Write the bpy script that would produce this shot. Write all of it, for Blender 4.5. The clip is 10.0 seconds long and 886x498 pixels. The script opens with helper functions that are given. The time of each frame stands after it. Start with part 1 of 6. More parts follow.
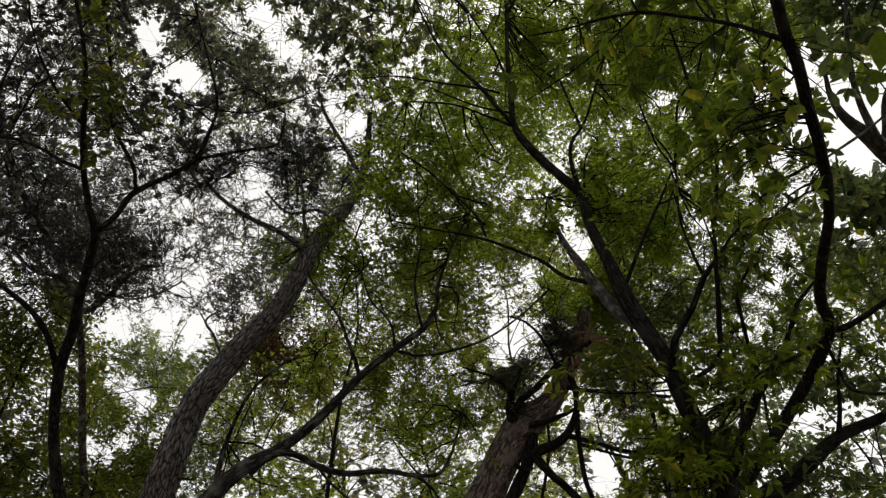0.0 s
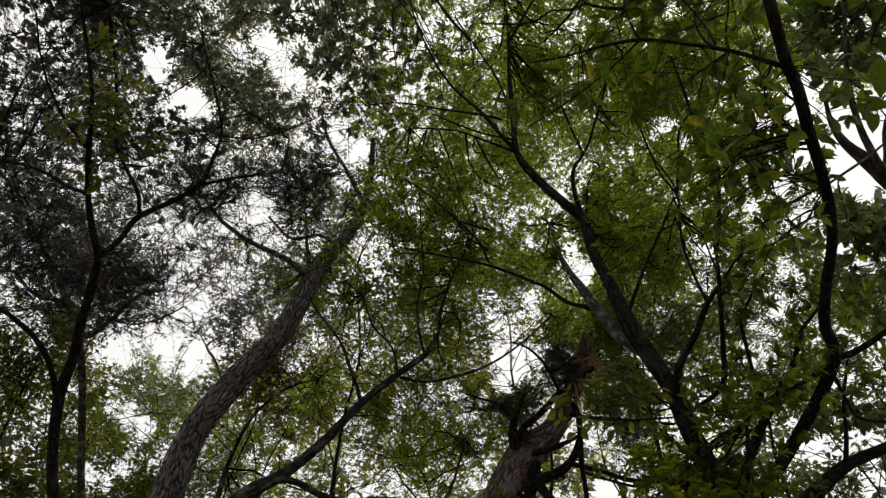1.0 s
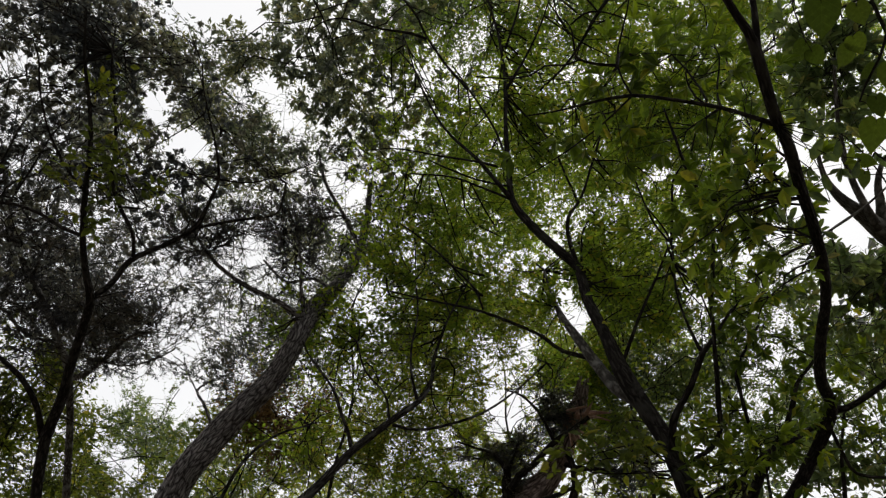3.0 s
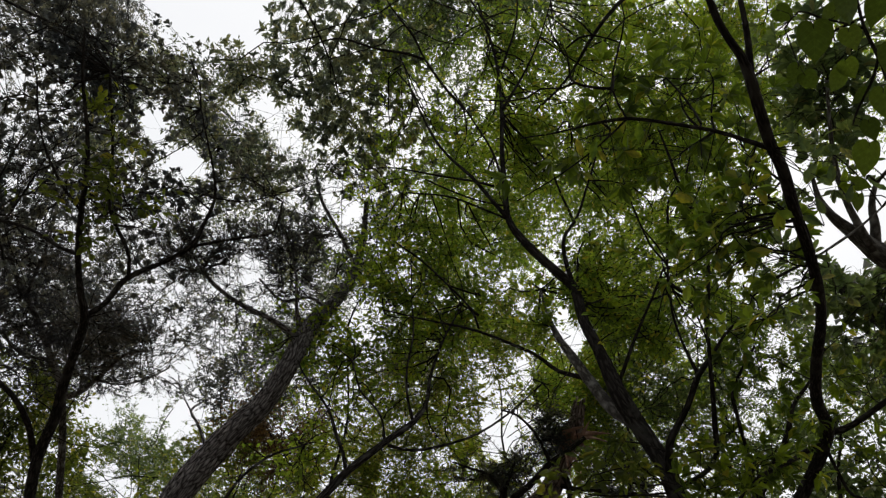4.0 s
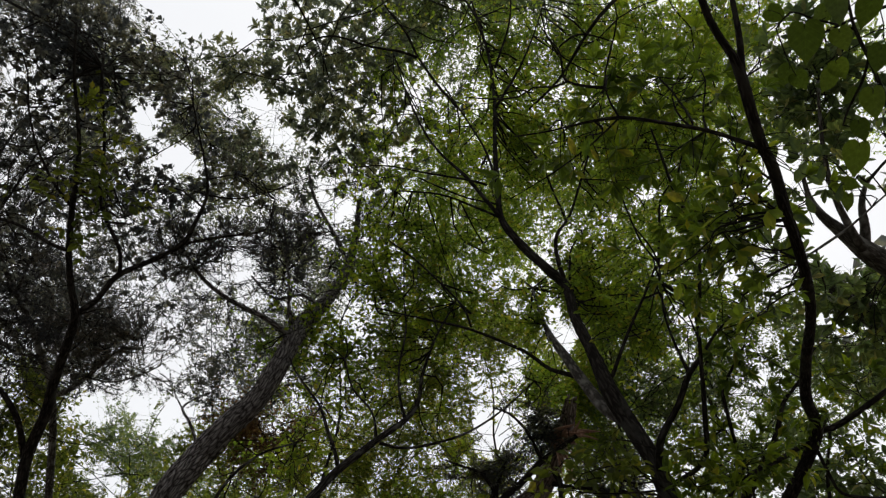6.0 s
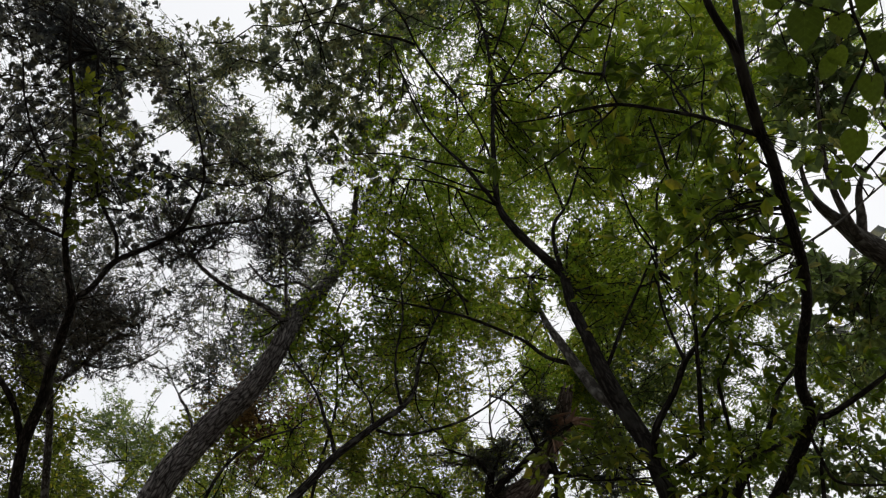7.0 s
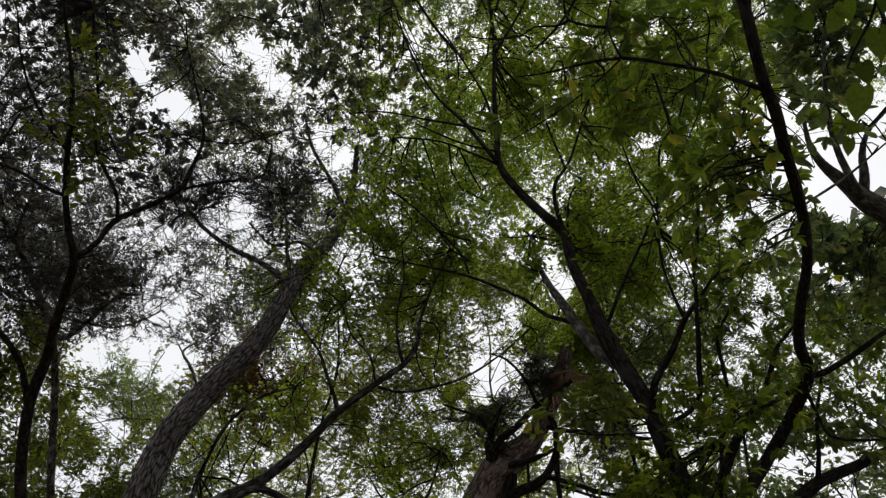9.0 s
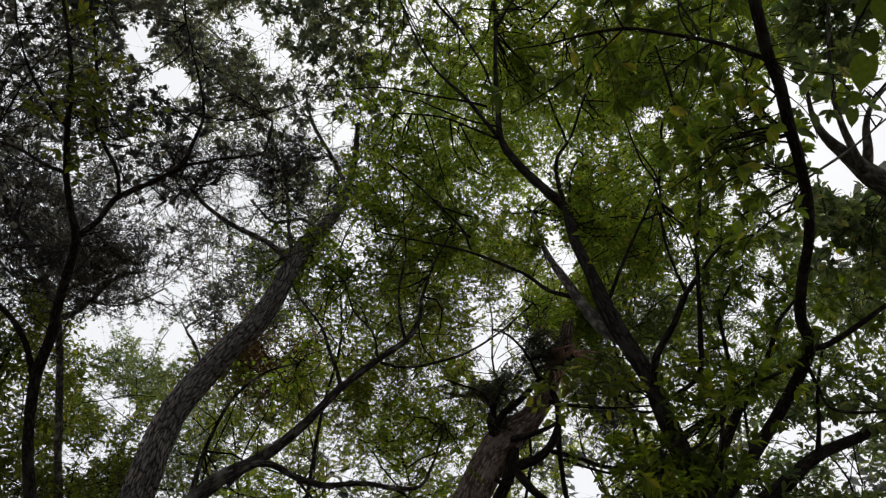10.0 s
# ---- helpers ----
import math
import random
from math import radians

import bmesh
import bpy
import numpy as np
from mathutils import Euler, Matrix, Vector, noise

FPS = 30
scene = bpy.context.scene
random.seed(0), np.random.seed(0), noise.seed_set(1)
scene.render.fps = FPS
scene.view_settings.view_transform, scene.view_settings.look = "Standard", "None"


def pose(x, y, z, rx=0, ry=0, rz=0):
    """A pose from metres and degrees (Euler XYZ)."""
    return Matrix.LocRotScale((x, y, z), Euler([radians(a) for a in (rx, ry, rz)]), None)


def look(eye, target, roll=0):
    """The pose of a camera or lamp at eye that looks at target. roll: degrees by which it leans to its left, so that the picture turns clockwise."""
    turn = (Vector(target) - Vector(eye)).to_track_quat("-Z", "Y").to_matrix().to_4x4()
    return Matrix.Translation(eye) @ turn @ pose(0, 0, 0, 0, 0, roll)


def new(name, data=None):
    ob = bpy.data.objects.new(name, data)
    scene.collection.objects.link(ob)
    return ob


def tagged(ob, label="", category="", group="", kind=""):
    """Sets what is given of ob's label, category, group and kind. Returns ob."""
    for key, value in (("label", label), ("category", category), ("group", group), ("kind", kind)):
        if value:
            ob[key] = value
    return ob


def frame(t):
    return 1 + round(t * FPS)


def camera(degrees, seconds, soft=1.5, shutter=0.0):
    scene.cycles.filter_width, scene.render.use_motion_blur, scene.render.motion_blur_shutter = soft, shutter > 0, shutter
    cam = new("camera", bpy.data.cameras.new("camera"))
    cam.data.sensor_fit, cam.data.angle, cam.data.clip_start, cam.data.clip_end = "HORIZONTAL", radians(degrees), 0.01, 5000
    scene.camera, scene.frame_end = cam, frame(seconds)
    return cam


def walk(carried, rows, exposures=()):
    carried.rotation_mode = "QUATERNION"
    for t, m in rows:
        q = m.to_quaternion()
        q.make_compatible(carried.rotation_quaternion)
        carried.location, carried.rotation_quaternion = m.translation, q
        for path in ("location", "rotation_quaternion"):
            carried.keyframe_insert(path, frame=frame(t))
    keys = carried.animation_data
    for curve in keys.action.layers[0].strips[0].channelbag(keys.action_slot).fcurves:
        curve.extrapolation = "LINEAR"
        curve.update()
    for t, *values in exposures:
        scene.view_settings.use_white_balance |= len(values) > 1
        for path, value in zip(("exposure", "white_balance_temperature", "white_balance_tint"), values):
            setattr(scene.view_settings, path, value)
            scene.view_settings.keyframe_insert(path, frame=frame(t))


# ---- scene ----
cam = camera(64.0, 10.0, soft=1.3)
PATH = [
    (0, pose(0.0000, 0.0000, 1.6000, 130.000, -0.000, 0.000)),
    (0.5, pose(0.0064, 0.0011, 1.6004, 131.277, -0.129, 0.071)),
    (1, pose(-0.0018, 0.0062, 1.5956, 132.112, -0.225, 0.053)),
    (1.5, pose(-0.0012, 0.0043, 1.5991, 132.711, -0.373, -0.019)),
    (2, pose(0.0009, -0.0147, 1.6083, 133.444, -0.489, -0.185)),
    (2.5, pose(0.0106, -0.0188, 1.6244, 134.428, -0.555, -0.414)),
    (4, pose(0.0202, -0.0391, 1.6501, 136.798, -0.493, -0.962)),
    (4.5, pose(0.0181, -0.0468, 1.6534, 137.020, -0.398, -1.057)),
    (5, pose(0.0209, -0.0457, 1.6520, 137.041, -0.317, -1.162)),
    (5.5, pose(0.0216, -0.0443, 1.6479, 136.933, -0.248, -1.334)),
    (7, pose(0.0187, -0.0283, 1.6355, 135.824, -0.203, -1.874)),
    (7.5, pose(0.0169, -0.0238, 1.6280, 135.249, -0.206, -1.995)),
    (8, pose(0.0183, -0.0154, 1.6207, 134.605, -0.265, -2.017)),
    (8.5, pose(0.0156, -0.0123, 1.6201, 133.740, -0.275, -1.975)),
    (9, pose(0.0155, -0.0054, 1.6113, 132.795, -0.252, -1.861)),
    (9.5, pose(0.0168, 0.0086, 1.5986, 131.860, -0.203, -1.673)),
    (10, pose(0.0198, 0.0125, 1.5927, 131.074, -0.155, -1.546)),
]
walk(cam, PATH, [(0.0, 0.42, 6900, 5.5), (2.5, 0.38, 6700, 5), (5.0, 0.35, 6500, 5), (10.0, 0.33, 6500, 5)])

# ---- world and light: bright overcast sky over the wood ----
world = bpy.data.worlds.new("overcast_sky")
scene.world = world
world.use_nodes = True
wn, wl = world.node_tree.nodes, world.node_tree.links
wn.clear()
w_out = wn.new("ShaderNodeOutputWorld")
w_bg = wn.new("ShaderNodeBackground")
w_sky = wn.new("ShaderNodeTexSky")
w_sky.sky_type = "NISHITA"
w_sky.sun_disc = False
w_sky.sun_elevation, w_sky.sun_rotation = radians(58), radians(20)
w_sky.dust_density, w_sky.air_density = 4.0, 1.0
w_cloud = wn.new("ShaderNodeTexNoise")
w_cloud.inputs["Scale"].default_value = 2.2
w_cloud.inputs["Detail"].default_value = 4.0
w_ramp = wn.new("ShaderNodeValToRGB")
w_ramp.color_ramp.elements[0].position, w_ramp.color_ramp.elements[0].color = 0.3, (7.2, 7.1, 7.55, 1)
w_ramp.color_ramp.elements[1].position, w_ramp.color_ramp.elements[1].color = 0.7, (7.8, 7.65, 8.0, 1)
w_mix = wn.new("ShaderNodeMix")
w_mix.data_type = "RGBA"
w_mix.inputs["Factor"].default_value = 0.95
wl.new(w_cloud.outputs["Fac"], w_ramp.inputs["Fac"])
wl.new(w_sky.outputs["Color"], w_mix.inputs["A"])
wl.new(w_ramp.outputs["Color"], w_mix.inputs["B"])
wl.new(w_mix.outputs["Result"], w_bg.inputs["Color"])
w_bg.inputs["Strength"].default_value = 0.1
wl.new(w_bg.outputs["Background"], w_out.inputs["Surface"])

sun = new("sun", bpy.data.lights.new("sun", "SUN"))
sun.data.energy, sun.data.angle, sun.data.color = 1.5, radians(14), (1.0, 0.97, 0.92)
sun.matrix_world = look((0, 0, 30), (-5.4, -14.9, 4.6))


# ---- materials ----
def material(name):
    m = bpy.data.materials.new(name)
    m.use_nodes = True
    nt = m.node_tree
    nt.nodes.clear()
    return m, nt, nt.nodes.new("ShaderNodeOutputMaterial")


def ramp(nt, stops):
    r = nt.nodes.new("ShaderNodeValToRGB")
    e = r.color_ramp.elements
    while len(e) < len(stops):
        e.new(0.5)
    for el, (pos, col) in zip(e, stops):
        el.position, el.color = pos, (*col, 1)
    return r


def leaf_material(name, dark, mid, light, odd, through_share=0.5, gain=3.0, gloss=0.45, veins=False, tint=(1.1, 1.1, 0.45)):
    """A thin leaf: glossy skin above a body that lets light through; every leaf has its own green."""
    m, nt, out = material(name)
    geo = nt.nodes.new("ShaderNodeNewGeometry")
    tone = ramp(nt, [(0.0, dark), (0.45, mid), (0.86, light), (0.97, odd)])
    info = nt.nodes.new("ShaderNodeObjectInfo")
    own = nt.nodes.new("ShaderNodeMath")
    own.operation = "ADD"
    turn = nt.nodes.new("ShaderNodeMath")
    turn.operation = "FRACT"
    nt.links.new(geo.outputs["Random Per Island"], own.inputs[0])
    nt.links.new(info.outputs["Random"], own.inputs[1])
    nt.links.new(own.outputs["Value"], turn.inputs[0])
    nt.links.new(turn.outputs["Value"], tone.inputs["Fac"])
    tex = nt.nodes.new("ShaderNodeTexCoord")
    blot = nt.nodes.new("ShaderNodeTexNoise")
    blot.inputs["Scale"].default_value, blot.inputs["Detail"].default_value = 28.0, 4.0
    nt.links.new(tex.outputs["Object"], blot.inputs["Vector"])
    vary = nt.nodes.new("ShaderNodeMapRange")
    vary.inputs["To Min"].default_value, vary.inputs["To Max"].default_value = 0.65, 1.35
    nt.links.new(blot.outputs["Fac"], vary.inputs["Value"])
    col = nt.nodes.new("ShaderNodeMix")
    col.data_type, col.blend_type = "RGBA", "MULTIPLY"
    col.inputs["Factor"].default_value = 1.0
    # boughs differ by noise: darker, bluer leaves on one, lighter yellower ones on the next
    bough = nt.nodes.new("ShaderNodeTexNoise")
    bough.inputs["Scale"].default_value, bough.inputs["Detail"].default_value = 1.5, 3.0
    nt.links.new(tex.outputs["Object"], bough.inputs["Vector"])
    bough_tone = ramp(nt, [(0.39, (0.62, 0.66, 0.78)), (0.5, (0.98, 1.0, 1.0)), (0.61, (1.45, 1.36, 1.05))])
    nt.links.new(bough.outputs["Fac"], bough_tone.inputs["Fac"])
    both = nt.nodes.new("ShaderNodeMix")
    both.data_type, both.blend_type = "RGBA", "MULTIPLY"
    both.inputs["Factor"].default_value = 0.0 if veins else 1.0
    nt.links.new(tone.outputs["Color"], both.inputs["A"])
    nt.links.new(bough_tone.outputs["Color"], both.inputs["B"])
    nt.links.new(both.outputs["Result"], col.inputs["A"])
    nt.links.new(vary.outputs["Result"], col.inputs["B"])
    if veins:
        vary.inputs["To Min"].default_value, vary.inputs["To Max"].default_value = 0.45, 1.55
        blot.inputs["Scale"].default_value = 6.0
        axes = nt.nodes.new("ShaderNodeSeparateXYZ")
        nt.links.new(tex.outputs["Object"], axes.inputs["Vector"])
        side = nt.nodes.new("ShaderNodeMath")
        side.operation = "ABSOLUTE"
        nt.links.new(axes.outputs["Y"], side.inputs[0])
        slant = nt.nodes.new("ShaderNodeMath")
        slant.operation = "MULTIPLY_ADD"
        slant.inputs[1].default_value = -0.75
        nt.links.new(side.outputs["Value"], slant.inputs[0])
        nt.links.new(axes.outputs["X"], slant.inputs[2])
        step = nt.nodes.new("ShaderNodeMath")
        step.operation = "PINGPONG"
        step.inputs[1].default_value = 0.095
        nt.links.new(slant.outputs["Value"], step.inputs[0])
        least = nt.nodes.new("ShaderNodeMath")
        least.operation = "MINIMUM"
        nt.links.new(step.outputs["Value"], least.inputs[0])
        nt.links.new(side.outputs["Value"], least.inputs[1])
        rib = nt.nodes.new("ShaderNodeMapRange")
        rib.inputs["From Max"].default_value = 0.018
        rib.inputs["To Min"].default_value, rib.inputs["To Max"].default_value = 1.28, 1.0
        nt.links.new(least.outputs["Value"], rib.inputs["Value"])
        nt.links.new(rib.outputs["Result"], both.inputs["B"])
        both.inputs["Factor"].default_value = 1.0
    skin = nt.nodes.new("ShaderNodeBsdfPrincipled")
    skin.inputs["Roughness"].default_value = gloss
    skin.inputs["Specular IOR Level"].default_value = 0.35
    nt.links.new(col.outputs["Result"], skin.inputs["Base Color"])
    lit = nt.nodes.new("ShaderNodeMix")
    lit.data_type, lit.blend_type = "RGBA", "MULTIPLY"
    lit.inputs["Factor"].default_value = 1.0
    lit.inputs["B"].default_value = (gain * tint[0], gain * tint[1], gain * tint[2], 1)
    nt.links.new(col.outputs["Result"], lit.inputs["A"])
    body = nt.nodes.new("ShaderNodeBsdfTranslucent")
    nt.links.new(lit.outputs["Result"], body.inputs["Color"])
    mix = nt.nodes.new("ShaderNodeMixShader")
    mix.inputs["Fac"].default_value = through_share
    nt.links.new(skin.outputs["BSDF"], mix.inputs[1])
    nt.links.new(body.outputs["BSDF"], mix.inputs[2])
    nt.links.new(mix.outputs["Shader"], out.inputs["Surface"])
    return m


def bark_material(name, crack, body, high, stretch=(9.0, 1.6), bump=0.9, patch=None, furrows=(0.40, 0.56), crack_width=0.28):
    """Bark laid along the stem by its UV (metres round, metres along): long cracks, scales, pale patches."""
    m, nt, out = material(name)
    uv = nt.nodes.new("ShaderNodeUVMap")
    warp = nt.nodes.new("ShaderNodeTexNoise")
    warp.inputs["Scale"].default_value, warp.inputs["Detail"].default_value = 14.0, 3.0
    nt.links.new(uv.outputs["UV"], warp.inputs["Vector"])
    shift = nt.nodes.new("ShaderNodeMix")
    shift.data_type, shift.blend_type = "RGBA", "LINEAR_LIGHT"
    shift.inputs["Factor"].default_value = 0.012
    nt.links.new(uv.outputs["UV"], shift.inputs["A"])
    nt.links.new(warp.outputs["Color"], shift.inputs["B"])
    lay = nt.nodes.new("ShaderNodeMapping")
    lay.inputs["Scale"].default_value = (stretch[0] * 4, stretch[1] * 4, 1)
    nt.links.new(shift.outputs["Result"], lay.inputs["Vector"])
    cells = nt.nodes.new("ShaderNodeTexVoronoi")
    cells.feature = "DISTANCE_TO_EDGE"
    cells.inputs["Scale"].default_value = 1.0
    nt.links.new(lay.outputs["Vector"], cells.inputs["Vector"])
    grain = nt.nodes.new("ShaderNodeTexNoise")
    grain.inputs["Scale"].default_value, grain.inputs["Detail"].default_value = 3.0, 8.0
    nt.links.new(lay.outputs["Vector"], grain.inputs["Vector"])
    furrow = nt.nodes.new("ShaderNodeTexNoise")
    furrow.inputs["Scale"].default_value, furrow.inputs["Detail"].default_value, furrow.inputs["Distortion"].default_value = 1.1, 3.0, 0.5
    nt.links.new(lay.outputs["Vector"], furrow.inputs["Vector"])
    deep = nt.nodes.new("ShaderNodeMapRange")
    deep.inputs["From Min"].default_value, deep.inputs["From Max"].default_value = furrows
    nt.links.new(furrow.outputs["Fac"], deep.inputs["Value"])
    sharp = nt.nodes.new("ShaderNodeMapRange")
    sharp.inputs["From Max"].default_value = crack_width
    nt.links.new(cells.outputs["Distance"], sharp.inputs["Value"])
    both = nt.nodes.new("ShaderNodeMath")
    both.operation = "MULTIPLY_ADD"
    both.inputs[1].default_value = 0.62
    join = nt.nodes.new("ShaderNodeMath")
    join.operation = "MULTIPLY"
    nt.links.new(sharp.outputs["Result"], join.inputs[0])
    nt.links.new(deep.outputs["Result"], join.inputs[1])
    nt.links.new(join.outputs["Value"], both.inputs[0])
    half = nt.nodes.new("ShaderNodeMath")
    half.operation = "MULTIPLY"
    half.inputs[1].default_value = 0.5
    nt.links.new(grain.outputs["Fac"], half.inputs[0])
    nt.links.new(half.outputs["Value"], both.inputs[2])
    tone = ramp(nt, [(0.26, crack), (0.52, body), (0.9, high)])
    nt.links.new(both.outputs["Value"], tone.inputs["Fac"])
    colour = tone.outputs["Color"]
    if patch:
        spots = nt.nodes.new("ShaderNodeTexNoise")
        spots.inputs["Scale"].default_value, spots.inputs["Detail"].default_value = 5.0, 5.0
        nt.links.new(uv.outputs["UV"], spots.inputs["Vector"])
        edge = nt.nodes.new("ShaderNodeMapRange")
        edge.inputs["From Min"].default_value, edge.inputs["From Max"].default_value = 0.52, 0.66
        nt.links.new(spots.outputs["Fac"], edge.inputs["Value"])
        moss = nt.nodes.new("ShaderNodeMix")
        moss.data_type = "RGBA"
        moss.inputs["B"].default_value = (*patch, 1)
        nt.links.new(edge.outputs["Result"], moss.inputs["Factor"])
        nt.links.new(colour, moss.inputs["A"])
        colour = moss.outputs["Result"]
    skin = nt.nodes.new("ShaderNodeBsdfPrincipled")
    skin.inputs["Roughness"].default_value = 0.92
    skin.inputs["Specular IOR Level"].default_value = 0.08
    nt.links.new(colour, skin.inputs["Base Color"])
    relief = nt.nodes.new("ShaderNodeBump")
    relief.inputs["Strength"].default_value, relief.inputs["Distance"].default_value = bump, 0.02
    nt.links.new(both.outputs["Value"], relief.inputs["Height"])
    nt.links.new(relief.outputs["Normal"], skin.inputs["Normal"])
    nt.links.new(skin.outputs["BSDF"], out.inputs["Surface"])
    return m


def plain_material(name, low, high, scale, rough=0.9):
    m, nt, out = material(name)
    tex = nt.nodes.new("ShaderNodeTexCoord")
    n = nt.nodes.new("ShaderNodeTexNoise")
    n.inputs["Scale"].default_value, n.inputs["Detail"].default_value = scale, 8.0
    nt.links.new(tex.outputs["Object"], n.inputs["Vector"])
    tone = ramp(nt, [(0.3, low), (0.7, high)])
    nt.links.new(n.outputs["Fac"], tone.inputs["Fac"])
    skin = nt.nodes.new("ShaderNodeBsdfPrincipled")
    skin.inputs["Roughness"].default_value = rough
    nt.links.new(tone.outputs["Color"], skin.inputs["Base Color"])
    relief = nt.nodes.new("ShaderNodeBump")
    relief.inputs["Strength"].default_value, relief.inputs["Distance"].default_value = 0.5, 0.02
    nt.links.new(n.outputs["Fac"], relief.inputs["Height"])
    nt.links.new(relief.outputs["Normal"], skin.inputs["Normal"])
    nt.links.new(skin.outputs["BSDF"], out.inputs["Surface"])
    return m


LEAF_OAK = leaf_material("oak_leaf", (0.052, 0.075, 0.020), (0.074, 0.101, 0.024), (0.106, 0.134, 0.030), (0.128, 0.112, 0.028), 0.6, 4.1, tint=(1.08, 1.12, 0.4))
# neutral dark grey: the backlit crowns' shade and haze are in the colour
LEAF_SILHOUETTE = leaf_material("silhouette_leaf", (0.042, 0.043, 0.040), (0.060, 0.062, 0.058), (0.088, 0.091, 0.080), (0.098, 0.090, 0.066), 0.46, 2.6, tint=(1.0, 1.0, 0.92))
LEAF_OLIVE = leaf_material("olive_leaf", (0.044, 0.057, 0.018), (0.066, 0.082, 0.024), (0.096, 0.114, 0.030), (0.125, 0.115, 0.030), 0.58, 2.4, 0.5)
LEAF_SHADE = leaf_material("shade_leaf", (0.040, 0.051, 0.028), (0.058, 0.074, 0.038), (0.086, 0.106, 0.050), (0.11, 0.10, 0.045), 0.52, 3.2, tint=(1.02, 1.1, 0.6))
LEAF_GLOSS = leaf_material("laurel_leaf", (0.034, 0.047, 0.010), (0.060, 0.082, 0.015), (0.100, 0.128, 0.022), (0.14, 0.130, 0.026), 0.58, 3.1, 0.38, tint=(1.05, 1.12, 0.4))
LEAF_BACK = leaf_material("far_leaf", (0.044, 0.056, 0.016), (0.076, 0.094, 0.024), (0.112, 0.132, 0.030), (0.140, 0.105, 0.034), 0.6, 3.5)
LEAF_GREY = leaf_material("grey_leaf", (0.048, 0.054, 0.042), (0.072, 0.080, 0.060), (0.106, 0.116, 0.080), (0.120, 0.11, 0.064), 0.5, 2.9, tint=(1.05, 1.06, 0.8))
LEAF_RUST = leaf_material("rusty_leaf", (0.070, 0.048, 0.030), (0.105, 0.066, 0.038), (0.14, 0.088, 0.045), (0.12, 0.10, 0.04), 0.5, 2.2, tint=(1.0, 0.9, 0.7))
LEAF_LIME = leaf_material("lime_leaf", (0.034, 0.050, 0.012), (0.050, 0.072, 0.016), (0.078, 0.106, 0.020), (0.105, 0.13, 0.022), 0.55, 1.8, 0.45, True)
NEEDLE = leaf_material("pine_needle", (0.036, 0.035, 0.037), (0.050, 0.049, 0.049), (0.066, 0.064, 0.060), (0.10, 0.075, 0.05), 0.25, 1.4, 0.5, tint=(1.0, 1.0, 0.95))
BARK_PINE = bark_material("pine_bark", (0.022, 0.019, 0.019), (0.158, 0.147, 0.141), (0.32, 0.302, 0.29), (12.5, 2.5), 1.0, furrows=(0.22, 0.46), crack_width=0.24)
BARK_RED = bark_material("red_pine_bark", (0.085, 0.064, 0.058), (0.31, 0.24, 0.22), (0.46, 0.385, 0.355), (7.0, 2.2), 0.6, (0.33, 0.28, 0.26))
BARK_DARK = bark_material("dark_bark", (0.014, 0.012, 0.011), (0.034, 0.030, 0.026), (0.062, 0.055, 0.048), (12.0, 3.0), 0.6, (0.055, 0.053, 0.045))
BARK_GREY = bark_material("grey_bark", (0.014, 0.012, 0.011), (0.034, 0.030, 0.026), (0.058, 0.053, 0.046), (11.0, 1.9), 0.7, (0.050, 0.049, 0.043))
BARK_OAK = bark_material("oak_bark", (0.020, 0.018, 0.017), (0.062, 0.057, 0.051), (0.12, 0.112, 0.10), (10.0, 1.7), 0.8, (0.13, 0.13, 0.115))
BARK_PALE = bark_material("pale_bark", (0.05, 0.046, 0.042), (0.125, 0.118, 0.106), (0.20, 0.19, 0.175), (7.0, 2.6), 0.4, (0.27, 0.27, 0.25))
SPLINTER = plain_material("torn_wood", (0.24, 0.125, 0.085), (0.42, 0.265, 0.19), 30.0)
LITTER = plain_material("leaf_litter", (0.045, 0.032, 0.020), (0.13, 0.088, 0.050), 9.0)


# ---- mesh helpers ----
def mesh_of(name, verts, loops, sizes, mat, smooth=False, uvs=None):
    me = bpy.data.meshes.new(name)
    verts, loops, sizes = np.asarray(verts, np.float32), np.asarray(loops, np.int32), np.asarray(sizes, np.int32)
    me.vertices.add(len(verts))
    me.vertices.foreach_set("co", verts.ravel())
    me.loops.add(len(loops))
    me.loops.foreach_set("vertex_index", loops)
    me.polygons.add(len(sizes))
    me.polygons.foreach_set("loop_start", np.concatenate([[0], np.cumsum(sizes)[:-1]]).astype(np.int32))
    me.polygons.foreach_set("loop_total", sizes)
    me.polygons.foreach_set("use_smooth", np.full(len(sizes), smooth))
    if uvs is not None:
        layer = me.uv_layers.new(name="UVMap")
        layer.data.foreach_set("uv", np.asarray(uvs, np.float32).ravel())
    me.update(calc_edges=True)
    me.materials.append(mat)
    return me


def child(name, me, parent, label="", kind=""):
    ob = new(name, me)
    ob.parent = parent
    return tagged(ob, label, kind=kind)


def thing(name, base, label, category, group=""):
    ob = new(name)
    ob.location = base
    ob.empty_display_size = 0.3
    return tagged(ob, label, category, group)


def unit(v):
    return v / np.maximum(np.linalg.norm(v, axis=-1, keepdims=True), 1e-9)


